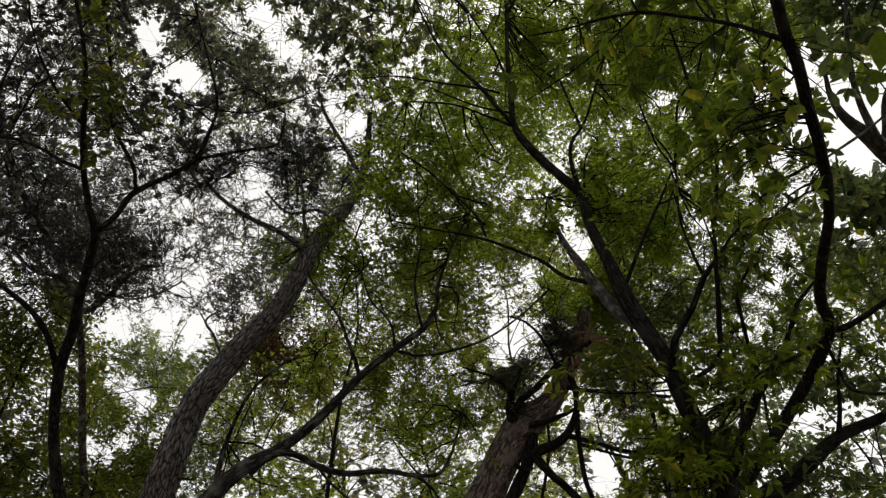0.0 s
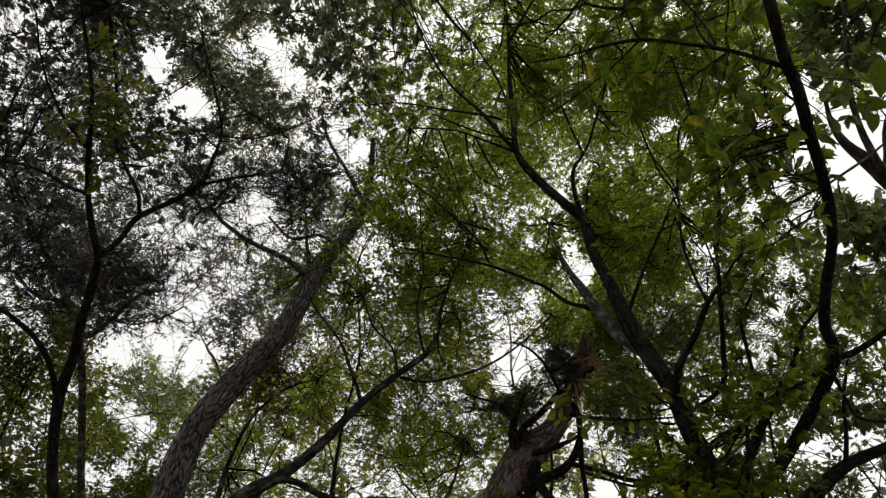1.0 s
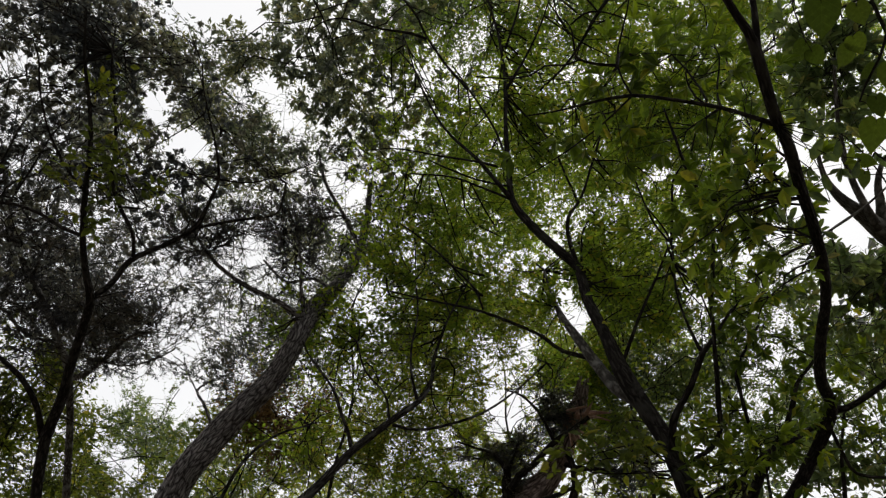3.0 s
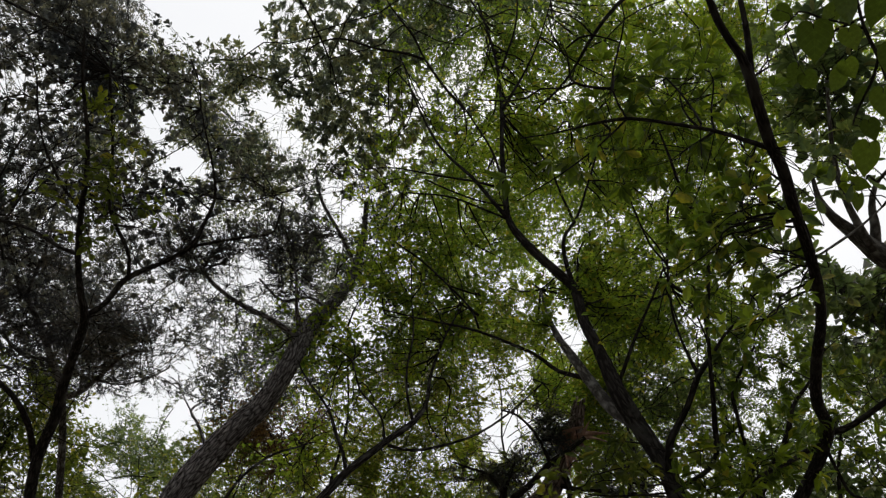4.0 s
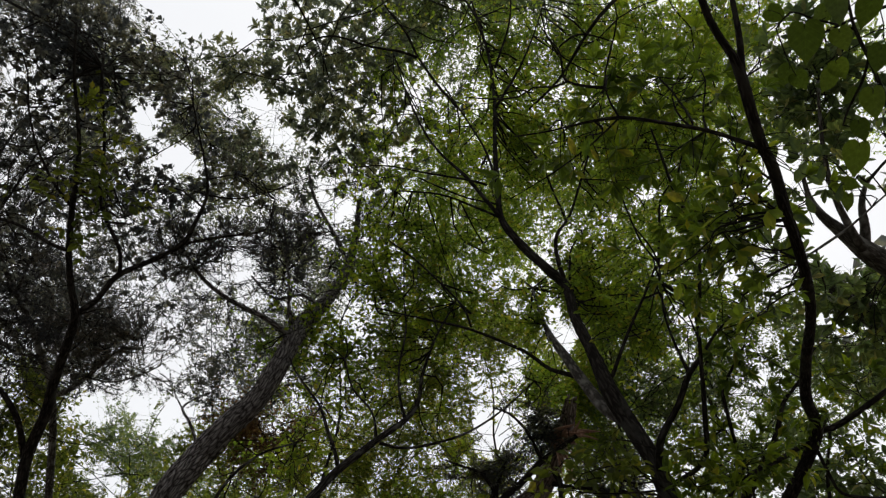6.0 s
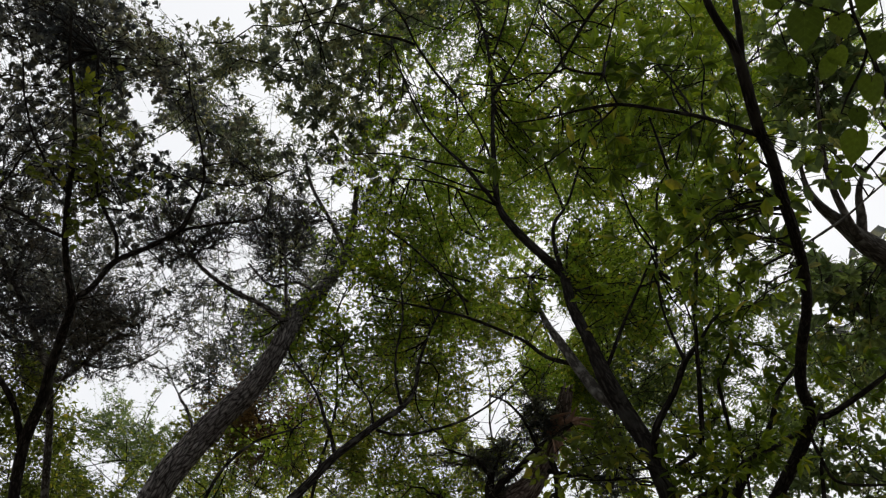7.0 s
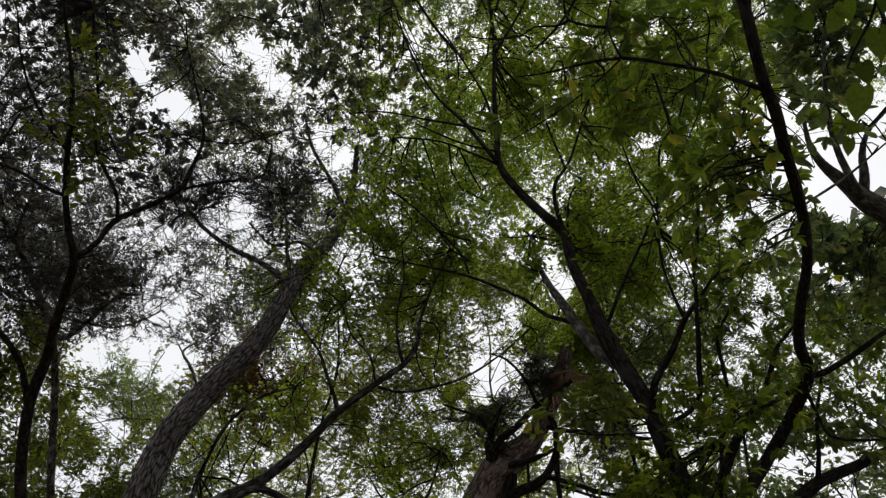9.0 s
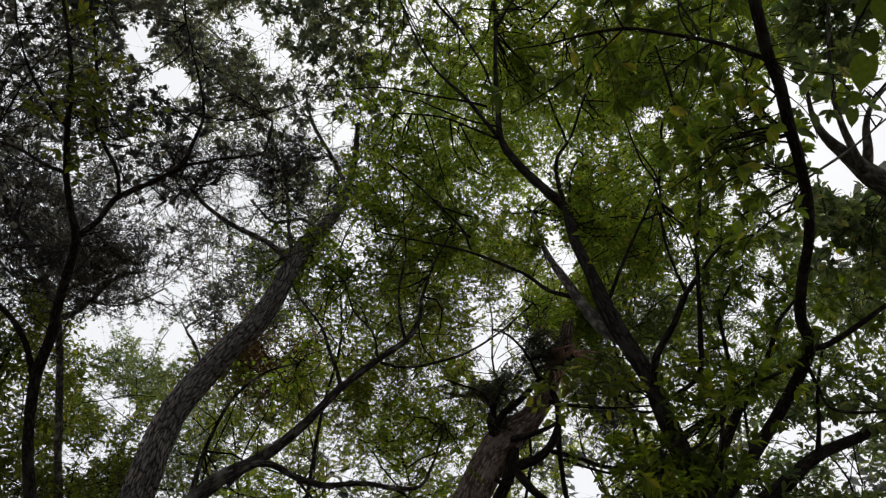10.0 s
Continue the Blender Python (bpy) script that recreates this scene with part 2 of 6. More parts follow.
def spline(ctrl, step):
    """Centripetal-looking smooth curve through control rows (x, y, z, radius), about step metres between samples."""
    c = np.asarray(ctrl, float)
    c = np.vstack([2 * c[0] - c[1], c, 2 * c[-1] - c[-2]])
    out = []
    for i in range(1, len(c) - 2):
        n = max(2, int(np.linalg.norm(c[i + 1, :3] - c[i, :3]) / step))
        u = np.linspace(0, 1, n, endpoint=False)[:, None]
        p0, p1, p2, p3 = c[i - 1:i + 3]
        out.append(0.5 * (2 * p1 + (p2 - p0) * u + (2 * p0 - 5 * p1 + 4 * p2 - p3) * u ** 2 + (3 * p1 - p0 - 3 * p2 + p3) * u ** 3))
    return np.vstack(out + [c[-2:-1]])


def stem_mesh(name, ctrl, mat, base, rng, sides=14, step=0.06, rough=0.05, ridge=0.0, ragged=0.0):
    """A tapered stem through the control rows, with knots, uneven girth, bark ridges and a closed end."""
    path = spline(ctrl, step)
    p, r = path[:, :3], np.maximum(path[:, 3], 0.002)
    n = len(p)
    t = unit(np.gradient(p, axis=0))
    a = unit(np.cross(t[0], (0.31, 0.9, 0.2)))
    frames = []
    for i in range(n):
        a = unit(a - t[i] * (a @ t[i]))
        frames.append((a, np.cross(t[i], a)))
    A, B = np.array([f[0] for f in frames]), np.array([f[1] for f in frames])
    ang = np.linspace(0, 2 * np.pi, sides, endpoint=False)
    along = np.concatenate([[0], np.cumsum(np.linalg.norm(np.diff(p, axis=0), axis=1))])
    ph = rng.uniform(0, 6.28, 6)
    wob = (np.sin(along[:, None] * 7 + ang + ph[0]) * 0.5 + np.sin(along[:, None] * 17 + 2 * ang + ph[1]) * 0.35
           + np.sin(along[:, None] * 3.1 - ang + ph[2]) * 0.6)
    rr = r[:, None] * (1 + rough * wob)
    if ridge:
        k = max(6, int(2 * np.pi * r.mean() / 0.035))
        warp = 0.9 * np.sin(along[:, None] * 9 + ph[3]) + 0.7 * np.sin(along[:, None] * 23 + 3 * ang + ph[4])
        split = np.abs(np.sin(k * 0.5 * ang + warp + ph[5])) ** 0.6
        plate = np.abs(np.sin(along[:, None] * 19 + 2.2 * np.sin(ang * 3 + ph[0]) + warp)) ** 0.35
        rr = rr + ridge * (split * plate - 0.6) + rng.normal(0, ridge * 0.16, rr.shape)
    if ragged:
        rr[-4:] *= rng.uniform(1 - ragged, 1.1, (4, sides))
    v = p[:, None] + rr[..., None] * (np.cos(ang)[None, :, None] * A[:, None] + np.sin(ang)[None, :, None] * B[:, None])
    if ragged:
        v[-1] += t[-1] * rng.uniform(-0.02, 0.16, sides)[:, None]
    v = np.vstack([v.reshape(-1, 3), p[-1:] + t[-1:] * r[-1]]) - np.asarray(base)
    i, j = np.meshgrid(np.arange(n - 1), np.arange(sides), indexing="ij")
    j2 = (j + 1) % sides
    quads = np.stack([i * sides + j, i * sides + j2, (i + 1) * sides + j2, (i + 1) * sides + j], -1).reshape(-1, 4)
    girth = 2 * np.pi * r.mean() / sides
    uv = np.stack([np.stack([(j + d) * girth, along[i + e]], -1) for d, e in ((0, 0), (1, 0), (1, 1), (0, 1))], -2).reshape(-1, 2)
    jj = np.arange(sides)
    cap = np.stack([(n - 1) * sides + jj, (n - 1) * sides + (jj + 1) % sides, np.full(sides, n * sides)], -1)
    capuv = np.stack([np.stack([(jj + d) * girth, np.full(sides, along[-1] + e)], -1) for d, e in ((0, 0), (1, 0), (0.5, 0.02))], -2).reshape(-1, 2)
    return mesh_of(name, v, np.concatenate([quads.ravel(), cap.ravel()]), np.concatenate([np.full(len(quads), 4), np.full(len(cap), 3)]),
                   mat, True, np.vstack([uv, capuv])), path


def twig_mesh(name, sets, mat, base):
    """Many thin twigs in one mesh. sets: arrays of points (n, k, 3) with radii (n, k)."""
    V, L, U, off = [], [], [], 0
    for P, R, sides in sets:
        n, k, _ = P.shape
        t = unit(np.gradient(P, axis=1))
        a = unit(np.cross(t, np.array((0.37, 0.21, 0.9)) + 0 * t))
        b = np.cross(t, a)
        ang = np.linspace(0, 2 * np.pi, sides, endpoint=False)
        v = P[:, :, None] + R[:, :, None, None] * (np.cos(ang)[:, None] * a[:, :, None] + np.sin(ang)[:, None] * b[:, :, None])
        ni, ki, si = np.meshgrid(np.arange(n), np.arange(k - 1), np.arange(sides), indexing="ij")
        s2 = (si + 1) % sides
        q = np.stack([(ni * k + ki) * sides + si, (ni * k + ki) * sides + s2, (ni * k + ki + 1) * sides + s2, (ni * k + ki + 1) * sides + si], -1)
        V.append(v.reshape(-1, 3))
        L.append(q.reshape(-1) + off)
        w = np.stack([np.stack([(si + d) * 0.006, (ki + e) * 0.1 + ni * 0.37], -1) for d, e in ((0, 0), (1, 0), (1, 1), (0, 1))], -2)
        U.append(w.reshape(-1, 2))
        off += n * k * sides
    L = np.concatenate(L)
    return mesh_of(name, np.vstack(V) - np.asarray(base), L, np.full(len(L) // 4, 4), mat, True, np.vstack(U))


# leaf outlines: x along the blade, y across, z lift; then the faces
LANCE = (np.array([(0, 0, 0), (0.1, 0.02, 0), (0.42, 0.5, 0.10), (0.42, -0.5, 0.10), (0.75, 0.34, 0.05), (0.75, -0.34, 0.05), (0.5, 0, 0.0), (1, 0, -0.12)]),
         [(0, 2, 6), (0, 6, 3), (2, 4, 6), (3, 6, 5), (4, 7, 6), (5, 6, 7)])
OVAL = (np.array([(0, 0, 0), (0.32, 0.30, 0.03), (0.32, -0.30, 0.03), (0.68, 0.5, 0.06), (0.68, -0.5, 0.06), (0.93, 0.28, 0.02), (0.93, -0.28, 0.02), (0.6, 0, 0.0), (1.02, 0, -0.05)]),
        [(0, 1, 7), (0, 7, 2), (1, 3, 7), (2, 7, 4), (3, 5, 7), (4, 7, 6), (5, 8, 7), (6, 7, 8)])
SMALL = (np.array([(0, 0, 0), (0.48, 0.5, 0.09), (1, 0, -0.10), (0.48, -0.5, 0.09)]), [(0, 2, 1), (0, 3, 2)])

NEEDLE_SHAPE = (np.array([(0, 0.5, 0), (0, -0.5, 0), (1, 0, -0.03)]), [(0, 1, 2)])


def leaf_mesh(name, pos, axis, normal, length, width, mat, base, outline):
    """All the leaves in one mesh: every one set along its axis, its face to the normal."""
    tv, tf = outline
    x = unit(axis)
    y = unit(np.cross(normal, x))
    z = np.cross(x, y)
    v = (pos[:, None] + tv[None, :, 0, None] * (x * length[:, None])[:, None] + tv[None, :, 1, None] * (y * width[:, None])[:, None]
         + tv[None, :, 2, None] * (z * length[:, None])[:, None])
    n, k = len(pos), len(tv)
    f = (np.array(tf)[None] + (np.arange(n) * k)[:, None, None]).reshape(-1)
    return mesh_of(name, v.reshape(-1, 3) - np.asarray(base), f, np.full(len(f) // 3, 3), mat)


# ---- canopy openings, little or no foliage: sight cones placed to fit the camera's view ----
OPENINGS = []


def opening(low, high, r_low, r_high, keep):
    OPENINGS.append((np.array(low), np.array(high), r_low, r_high, keep))


opening((-1.86, 2.58, 5.53), (-6.62, 9.17, 15.56), 0.09, 0.31, 0.00)
opening((-1.63, 2.73, 5.34), (-5.79, 9.72, 14.90), 0.10, 0.35, 0.00)
opening((-1.55, 2.78, 5.29), (-5.51, 9.87, 14.73), 0.05, 0.16, 0.30)
opening((-1.32, 2.57, 5.54), (-4.71, 9.13, 15.61), 0.10, 0.35, 0.35)
opening((-1.09, 2.51, 5.61), (-3.88, 8.93, 15.85), 0.11, 0.39, 0.25)
opening((-1.02, 2.64, 5.46), (-3.62, 9.38, 15.31), 0.06, 0.20, 0.30)
opening((-0.66, 2.93, 5.11), (-2.35, 10.40, 14.09), 0.10, 0.35, 0.35)
opening((-1.27, 3.20, 4.78), (-4.51, 11.39, 12.92), 0.14, 0.51, 0.40)
opening((-1.13, 3.12, 4.88), (-4.00, 11.10, 13.26), 0.09, 0.33, 0.45)
opening((-1.63, 3.56, 4.36), (-5.79, 12.66, 11.41), 0.16, 0.56, 0.50)
opening((-1.56, 3.79, 4.08), (-5.53, 13.48, 10.43), 0.10, 0.36, 0.13)
opening((-1.77, 3.76, 4.12), (-6.30, 13.36, 10.58), 0.09, 0.32, 0.14)
opening((-2.08, 3.77, 4.11), (-7.38, 13.41, 10.51), 0.09, 0.30, 0.14)
opening((-2.02, 4.23, 3.56), (-7.19, 15.04, 8.57), 0.07, 0.27, 0.30)
opening((-2.38, 3.91, 3.95), (-8.47, 13.89, 9.94), 0.06, 0.20, 0.40)
opening((0.86, 3.44, 4.50), (3.06, 12.25, 11.89), 0.07, 0.26, 0.00)
opening((0.80, 3.35, 4.61), (2.83, 11.90, 12.30), 0.04, 0.14, 0.10)
opening((0.72, 3.41, 4.54), (2.58, 12.13, 12.04), 0.03, 0.11, 0.15)
opening((0.54, 3.54, 4.38), (1.93, 12.59, 11.48), 0.04, 0.15, 0.10)
opening((0.55, 3.60, 4.31), (1.96, 12.81, 11.23), 0.03, 0.10, 0.20)
opening((0.41, 3.82, 4.05), (1.44, 13.58, 10.31), 0.08, 0.30, 0.05)
opening((0.06, 3.91, 3.94), (0.20, 13.90, 9.92), 0.04, 0.15, 0.40)
opening((0.36, 3.89, 3.97), (1.29, 13.82, 10.02), 0.06, 0.20, 0.10)
opening((0.14, 4.02, 3.81), (0.48, 14.30, 9.45), 0.05, 0.18, 0.40)
opening((0.24, 3.95, 3.89), (0.87, 14.05, 9.75), 0.04, 0.15, 0.40)
opening((0.58, 4.01, 3.82), (2.05, 14.26, 9.50), 0.04, 0.14, 0.30)
opening((2.30, 2.65, 5.44), (8.17, 9.42, 15.26), 0.06, 0.22, 0.00)
opening((2.50, 2.57, 5.54), (8.88, 9.13, 15.61), 0.04, 0.14, 0.30)
opening((2.75, 2.57, 5.54), (9.77, 9.13, 15.61), 0.05, 0.16, 0.30)
opening((2.35, 2.75, 5.32), (8.37, 9.79, 14.83), 0.03, 0.10, 0.10)
opening((2.29, 2.97, 5.06), (8.14, 10.57, 13.90), 0.05, 0.18, 0.00)
opening((2.50, 2.76, 5.31), (8.88, 9.83, 14.78), 0.03, 0.12, 0.10)
opening((2.59, 3.05, 4.96), (9.19, 10.86, 13.56), 0.08, 0.28, 0.00)
opening((2.49, 2.98, 5.04), (8.85, 10.61, 13.85), 0.03, 0.12, 0.10)
opening((2.69, 3.15, 4.85), (9.58, 11.18, 13.16), 0.05, 0.16, 0.10)
opening((2.69, 2.87, 5.18), (9.58, 10.20, 14.34), 0.05, 0.17, 0.00)
opening((2.74, 2.95, 5.09), (9.74, 10.49, 13.99), 0.03, 0.12, 0.00)
opening((2.46, 3.34, 4.62), (8.75, 11.88, 12.33), 0.06, 0.20, 0.30)
opening((2.75, 2.71, 5.37), (9.77, 9.63, 15.02), 0.07, 0.27, 0.20)
opening((2.32, 4.15, 3.66), (8.24, 14.75, 8.91), 0.10, 0.37, 0.35)
opening((2.71, 4.26, 3.52), (9.64, 15.16, 8.43), 0.13, 0.45, 0.25)
opening((0.99, 4.38, 3.38), (3.52, 15.57, 7.94), 0.12, 0.43, 0.25)
opening((0.65, 4.37, 3.40), (2.31, 15.53, 7.99), 0.06, 0.22, 0.30)
opening((-0.59, 4.18, 3.62), (-2.09, 14.87, 8.77), 0.07, 0.27, 0.40)
opening((-0.95, 4.19, 3.60), (-3.37, 14.91, 8.72), 0.07, 0.24, 0.30)
opening((-1.52, 1.92, 5.99), (-5.46, 6.95, 17.08), 0.23, 0.82, 0.00)
opening((-1.70, 1.87, 6.04), (-6.10, 6.77, 17.25), 0.17, 0.61, 0.00)
opening((-1.23, 2.05, 5.87), (-4.43, 7.39, 16.65), 0.11, 0.41, 0.00)
opening((-1.38, 1.71, 6.19), (-4.97, 6.19, 17.77), 0.32, 1.12, 0.00)
opening((-0.11, 2.35, 5.57), (-0.44, 8.48, 15.58), 0.07, 0.27, 0.25)
opening((-0.97, 2.54, 5.41), (-3.49, 9.15, 15.00), 0.09, 0.31, 0.30)
opening((2.25, 2.58, 5.33), (7.93, 9.29, 14.72), 0.06, 0.22, 0.00)
opening((2.19, 2.64, 5.27), (7.72, 9.50, 14.52), 0.03, 0.12, 0.00)
opening((2.27, 2.95, 4.98), (8.03, 10.60, 13.50), 0.04, 0.14, 0.00)
opening((2.42, 2.93, 5.00), (8.54, 10.54, 13.55), 0.06, 0.20, 0.00)
opening((2.53, 2.99, 4.94), (8.93, 10.76, 13.33), 0.06, 0.22, 0.00)
opening((2.63, 3.04, 4.89), (9.31, 10.94, 13.16), 0.06, 0.20, 0.05)
opening((2.74, 3.09, 4.85), (9.70, 11.10, 13.01), 0.04, 0.13, 0.20)
opening((2.84, 2.86, 5.06), (10.06, 10.27, 13.77), 0.11, 0.41, 0.00)
opening((2.86, 2.59, 5.31), (10.11, 9.34, 14.64), 0.05, 0.18, 0.00)
opening((1.98, 3.16, 4.79), (7.00, 11.34, 12.82), 0.05, 0.16, 0.15)
opening((2.26, 3.17, 4.78), (7.98, 11.39, 12.76), 0.06, 0.20, 0.20)
opening((2.18, 3.22, 4.73), (7.70, 11.58, 12.59), 0.04, 0.13, 0.30)
opening((2.53, 3.31, 4.64), (8.95, 11.88, 12.29), 0.05, 0.17, 0.20)
opening((2.64, 3.36, 4.59), (9.34, 12.08, 12.10), 0.04, 0.13, 0.20)
opening((2.44, 2.69, 5.22), (8.62, 9.70, 14.33), 0.04, 0.14, 0.00)
opening((2.32, 2.70, 5.22), (8.20, 9.70, 14.33), 0.03, 0.09, 0.10)
opening((2.69, 2.82, 5.10), (9.50, 10.15, 13.90), 0.04, 0.13, 0.00)
opening((2.07, 2.15, 5.73), (7.32, 7.76, 16.15), 0.06, 0.22, 0.15)
opening((2.17, 2.29, 5.59), (7.66, 8.27, 15.67), 0.03, 0.10, 0.10)
opening((1.92, 3.35, 4.62), (6.79, 12.02, 12.19), 0.03, 0.12, 0.40)
opening((2.16, 3.40, 4.57), (7.62, 12.19, 12.02), 0.05, 0.16, 0.40)
opening((0.85, 2.56, 5.55), (3.01, 9.09, 15.66), 0.03, 0.12, 0.20)
opening((1.10, 2.53, 5.58), (3.90, 9.01, 15.75), 0.03, 0.10, 0.30)
opening((1.39, 2.85, 5.21), (4.95, 10.12, 14.43), 0.03, 0.12, 0.10)
opening((1.46, 2.82, 5.24), (5.20, 10.04, 14.53), 0.03, 0.10, 0.10)
opening((1.52, 2.89, 5.15), (5.39, 10.28, 14.24), 0.03, 0.12, 0.20)
opening((1.74, 2.65, 5.44), (6.20, 9.42, 15.26), 0.03, 0.12, 0.20)
opening((1.17, 2.94, 5.10), (4.16, 10.45, 14.04), 0.03, 0.11, 0.35)
opening((1.89, 3.04, 4.98), (6.73, 10.81, 13.60), 0.03, 0.09, 0.30)
opening((1.94, 3.18, 4.81), (6.90, 11.31, 13.02), 0.05, 0.17, 0.10)
opening((2.00, 3.21, 4.78), (7.12, 11.41, 12.89), 0.04, 0.15, 0.10)
opening((1.80, 3.19, 4.80), (6.39, 11.35, 12.97), 0.04, 0.13, 0.30)
opening((1.12, 3.21, 4.77), (3.97, 11.43, 12.87), 0.04, 0.15, 0.40)
opening((1.58, 3.30, 4.67), (5.62, 11.74, 12.50), 0.04, 0.15, 0.20)
opening((1.65, 3.34, 4.62), (5.85, 11.88, 12.33), 0.04, 0.14, 0.20)
opening((1.64, 3.41, 4.54), (5.82, 12.13, 12.04), 0.03, 0.12, 0.30)
opening((0.77, 3.27, 4.70), (2.75, 11.63, 12.63), 0.04, 0.14, 0.40)
opening((0.52, 3.77, 4.11), (1.86, 13.40, 10.53), 0.07, 0.24, 0.45)
opening((0.61, 4.06, 3.77), (2.18, 14.42, 9.31), 0.05, 0.16, 0.20)
opening((0.67, 4.00, 3.84), (2.40, 14.22, 9.55), 0.03, 0.10, 0.20)
opening((0.97, 4.08, 3.74), (3.46, 14.50, 9.21), 0.05, 0.17, 0.30)
opening((1.04, 4.12, 3.68), (3.71, 14.67, 9.01), 0.05, 0.16, 0.30)
opening((1.08, 4.34, 3.42), (3.84, 15.45, 8.08), 0.07, 0.24, 0.05)
opening((0.98, 4.29, 3.49), (3.49, 15.24, 8.33), 0.05, 0.18, 0.10)
opening((1.17, 4.30, 3.48), (4.16, 15.28, 8.28), 0.04, 0.14, 0.20)
opening((0.77, 4.34, 3.42), (2.75, 15.45, 8.08), 0.08, 0.29, 0.50)
opening((1.39, 4.02, 3.81), (4.95, 14.30, 9.45), 0.04, 0.14, 0.30)
opening((0.49, 4.33, 3.45), (1.73, 15.38, 8.16), 0.03, 0.11, 0.10)
opening((1.10, 4.22, 3.57), (3.93, 14.99, 8.62), 0.04, 0.15, 0.30)
opening((0.43, 4.44, 3.31), (1.54, 15.77, 7.69), 0.05, 0.17, 0.15)
opening((0.20, 4.09, 3.73), (0.71, 14.54, 9.16), 0.07, 0.24, 0.50)
opening((0.31, 3.72, 4.17), (1.10, 13.23, 10.72), 0.04, 0.13, 0.40)
opening((-0.71, 2.85, 5.21), (-2.54, 10.12, 14.43), 0.04, 0.13, 0.20)
opening((-0.52, 2.94, 5.09), (-1.84, 10.46, 14.02), 0.05, 0.17, 0.10)
opening((-0.30, 2.73, 5.35), (-1.07, 9.71, 14.92), 0.04, 0.15, 0.30)
opening((-0.22, 2.68, 5.40), (-0.79, 9.54, 15.12), 0.04, 0.15, 0.30)
opening((-0.15, 2.87, 5.18), (-0.54, 10.20, 14.34), 0.03, 0.11, 0.30)
opening((-0.44, 2.76, 5.31), (-1.58, 9.83, 14.78), 0.03, 0.12, 0.30)
opening((-0.20, 3.19, 4.80), (-0.71, 11.33, 12.99), 0.04, 0.13, 0.25)
opening((-0.36, 3.32, 4.65), (-1.29, 11.80, 12.43), 0.03, 0.11, 0.20)
opening((-0.30, 3.33, 4.63), (-1.07, 11.84, 12.38), 0.03, 0.11, 0.20)
opening((-0.42, 3.42, 4.52), (-1.48, 12.17, 11.99), 0.04, 0.15, 0.25)
opening((-0.46, 3.39, 4.56), (-1.65, 12.07, 12.11), 0.03, 0.09, 0.30)
opening((0.42, 3.23, 4.76), (1.48, 11.47, 12.82), 0.04, 0.15, 0.20)
opening((0.54, 3.32, 4.65), (1.93, 11.80, 12.43), 0.04, 0.13, 0.10)
opening((0.05, 3.28, 4.69), (0.17, 11.66, 12.60), 0.04, 0.14, 0.30)
opening((0.34, 2.71, 5.37), (1.22, 9.63, 15.02), 0.05, 0.17, 0.40)
opening((-0.05, 3.47, 4.47), (-0.18, 12.33, 11.80), 0.04, 0.14, 0.45)
opening((0.22, 2.98, 5.04), (0.78, 10.61, 13.85), 0.03, 0.09, 0.30)
opening((0.16, 2.93, 5.11), (0.56, 10.43, 14.06), 0.04, 0.13, 0.35)
opening((0.35, 3.03, 4.98), (1.25, 10.79, 13.63), 0.03, 0.12, 0.35)
opening((0.30, 3.09, 4.92), (1.07, 10.98, 13.41), 0.03, 0.10, 0.30)
opening((-0.01, 2.96, 5.07), (-0.05, 10.53, 13.95), 0.04, 0.13, 0.40)
opening((-0.67, 3.23, 4.76), (-2.38, 11.47, 12.82), 0.04, 0.13, 0.25)
opening((-0.70, 3.50, 4.43), (-2.47, 12.45, 11.65), 0.04, 0.15, 0.20)
opening((-0.37, 3.06, 4.95), (-1.33, 10.90, 13.51), 0.03, 0.10, 0.30)
opening((-0.52, 3.12, 4.88), (-1.84, 11.10, 13.26), 0.03, 0.09, 0.40)
opening((-0.16, 3.42, 4.52), (-0.56, 12.17, 11.99), 0.03, 0.10, 0.40)
opening((1.66, 3.50, 4.43), (5.90, 12.45, 11.65), 0.04, 0.13, 0.20)
opening((2.11, 3.59, 4.32), (7.50, 12.78, 11.26), 0.05, 0.17, 0.10)
opening((2.17, 3.56, 4.36), (7.73, 12.66, 11.41), 0.03, 0.10, 0.20)
opening((1.94, 3.65, 4.25), (6.90, 12.97, 11.03), 0.05, 0.17, 0.15)
opening((2.03, 3.70, 4.19), (7.22, 13.15, 10.82), 0.06, 0.20, 0.45)
opening((2.49, 3.31, 4.65), (8.85, 11.77, 12.46), 0.04, 0.15, 0.10)
opening((2.57, 3.33, 4.63), (9.13, 11.84, 12.38), 0.04, 0.14, 0.10)
opening((2.64, 3.41, 4.54), (9.39, 12.13, 12.04), 0.04, 0.15, 0.15)
opening((2.28, 3.18, 4.81), (8.11, 11.31, 13.02), 0.05, 0.18, 0.15)
opening((2.35, 3.24, 4.74), (8.34, 11.53, 12.75), 0.03, 0.10, 0.20)
opening((2.22, 3.42, 4.52), (7.88, 12.17, 11.99), 0.03, 0.12, 0.30)
opening((2.05, 3.53, 4.40), (7.28, 12.54, 11.55), 0.03, 0.11, 0.25)
opening((2.50, 3.68, 4.22), (8.88, 13.07, 10.92), 0.04, 0.13, 0.30)
opening((2.71, 3.82, 4.05), (9.64, 13.58, 10.31), 0.05, 0.17, 0.20)
opening((2.57, 3.84, 4.02), (9.13, 13.66, 10.21), 0.05, 0.18, 0.40)
opening((1.84, 4.02, 3.81), (6.55, 14.30, 9.45), 0.03, 0.12, 0.30)
opening((1.90, 4.10, 3.71), (6.77, 14.58, 9.11), 0.03, 0.10, 0.30)
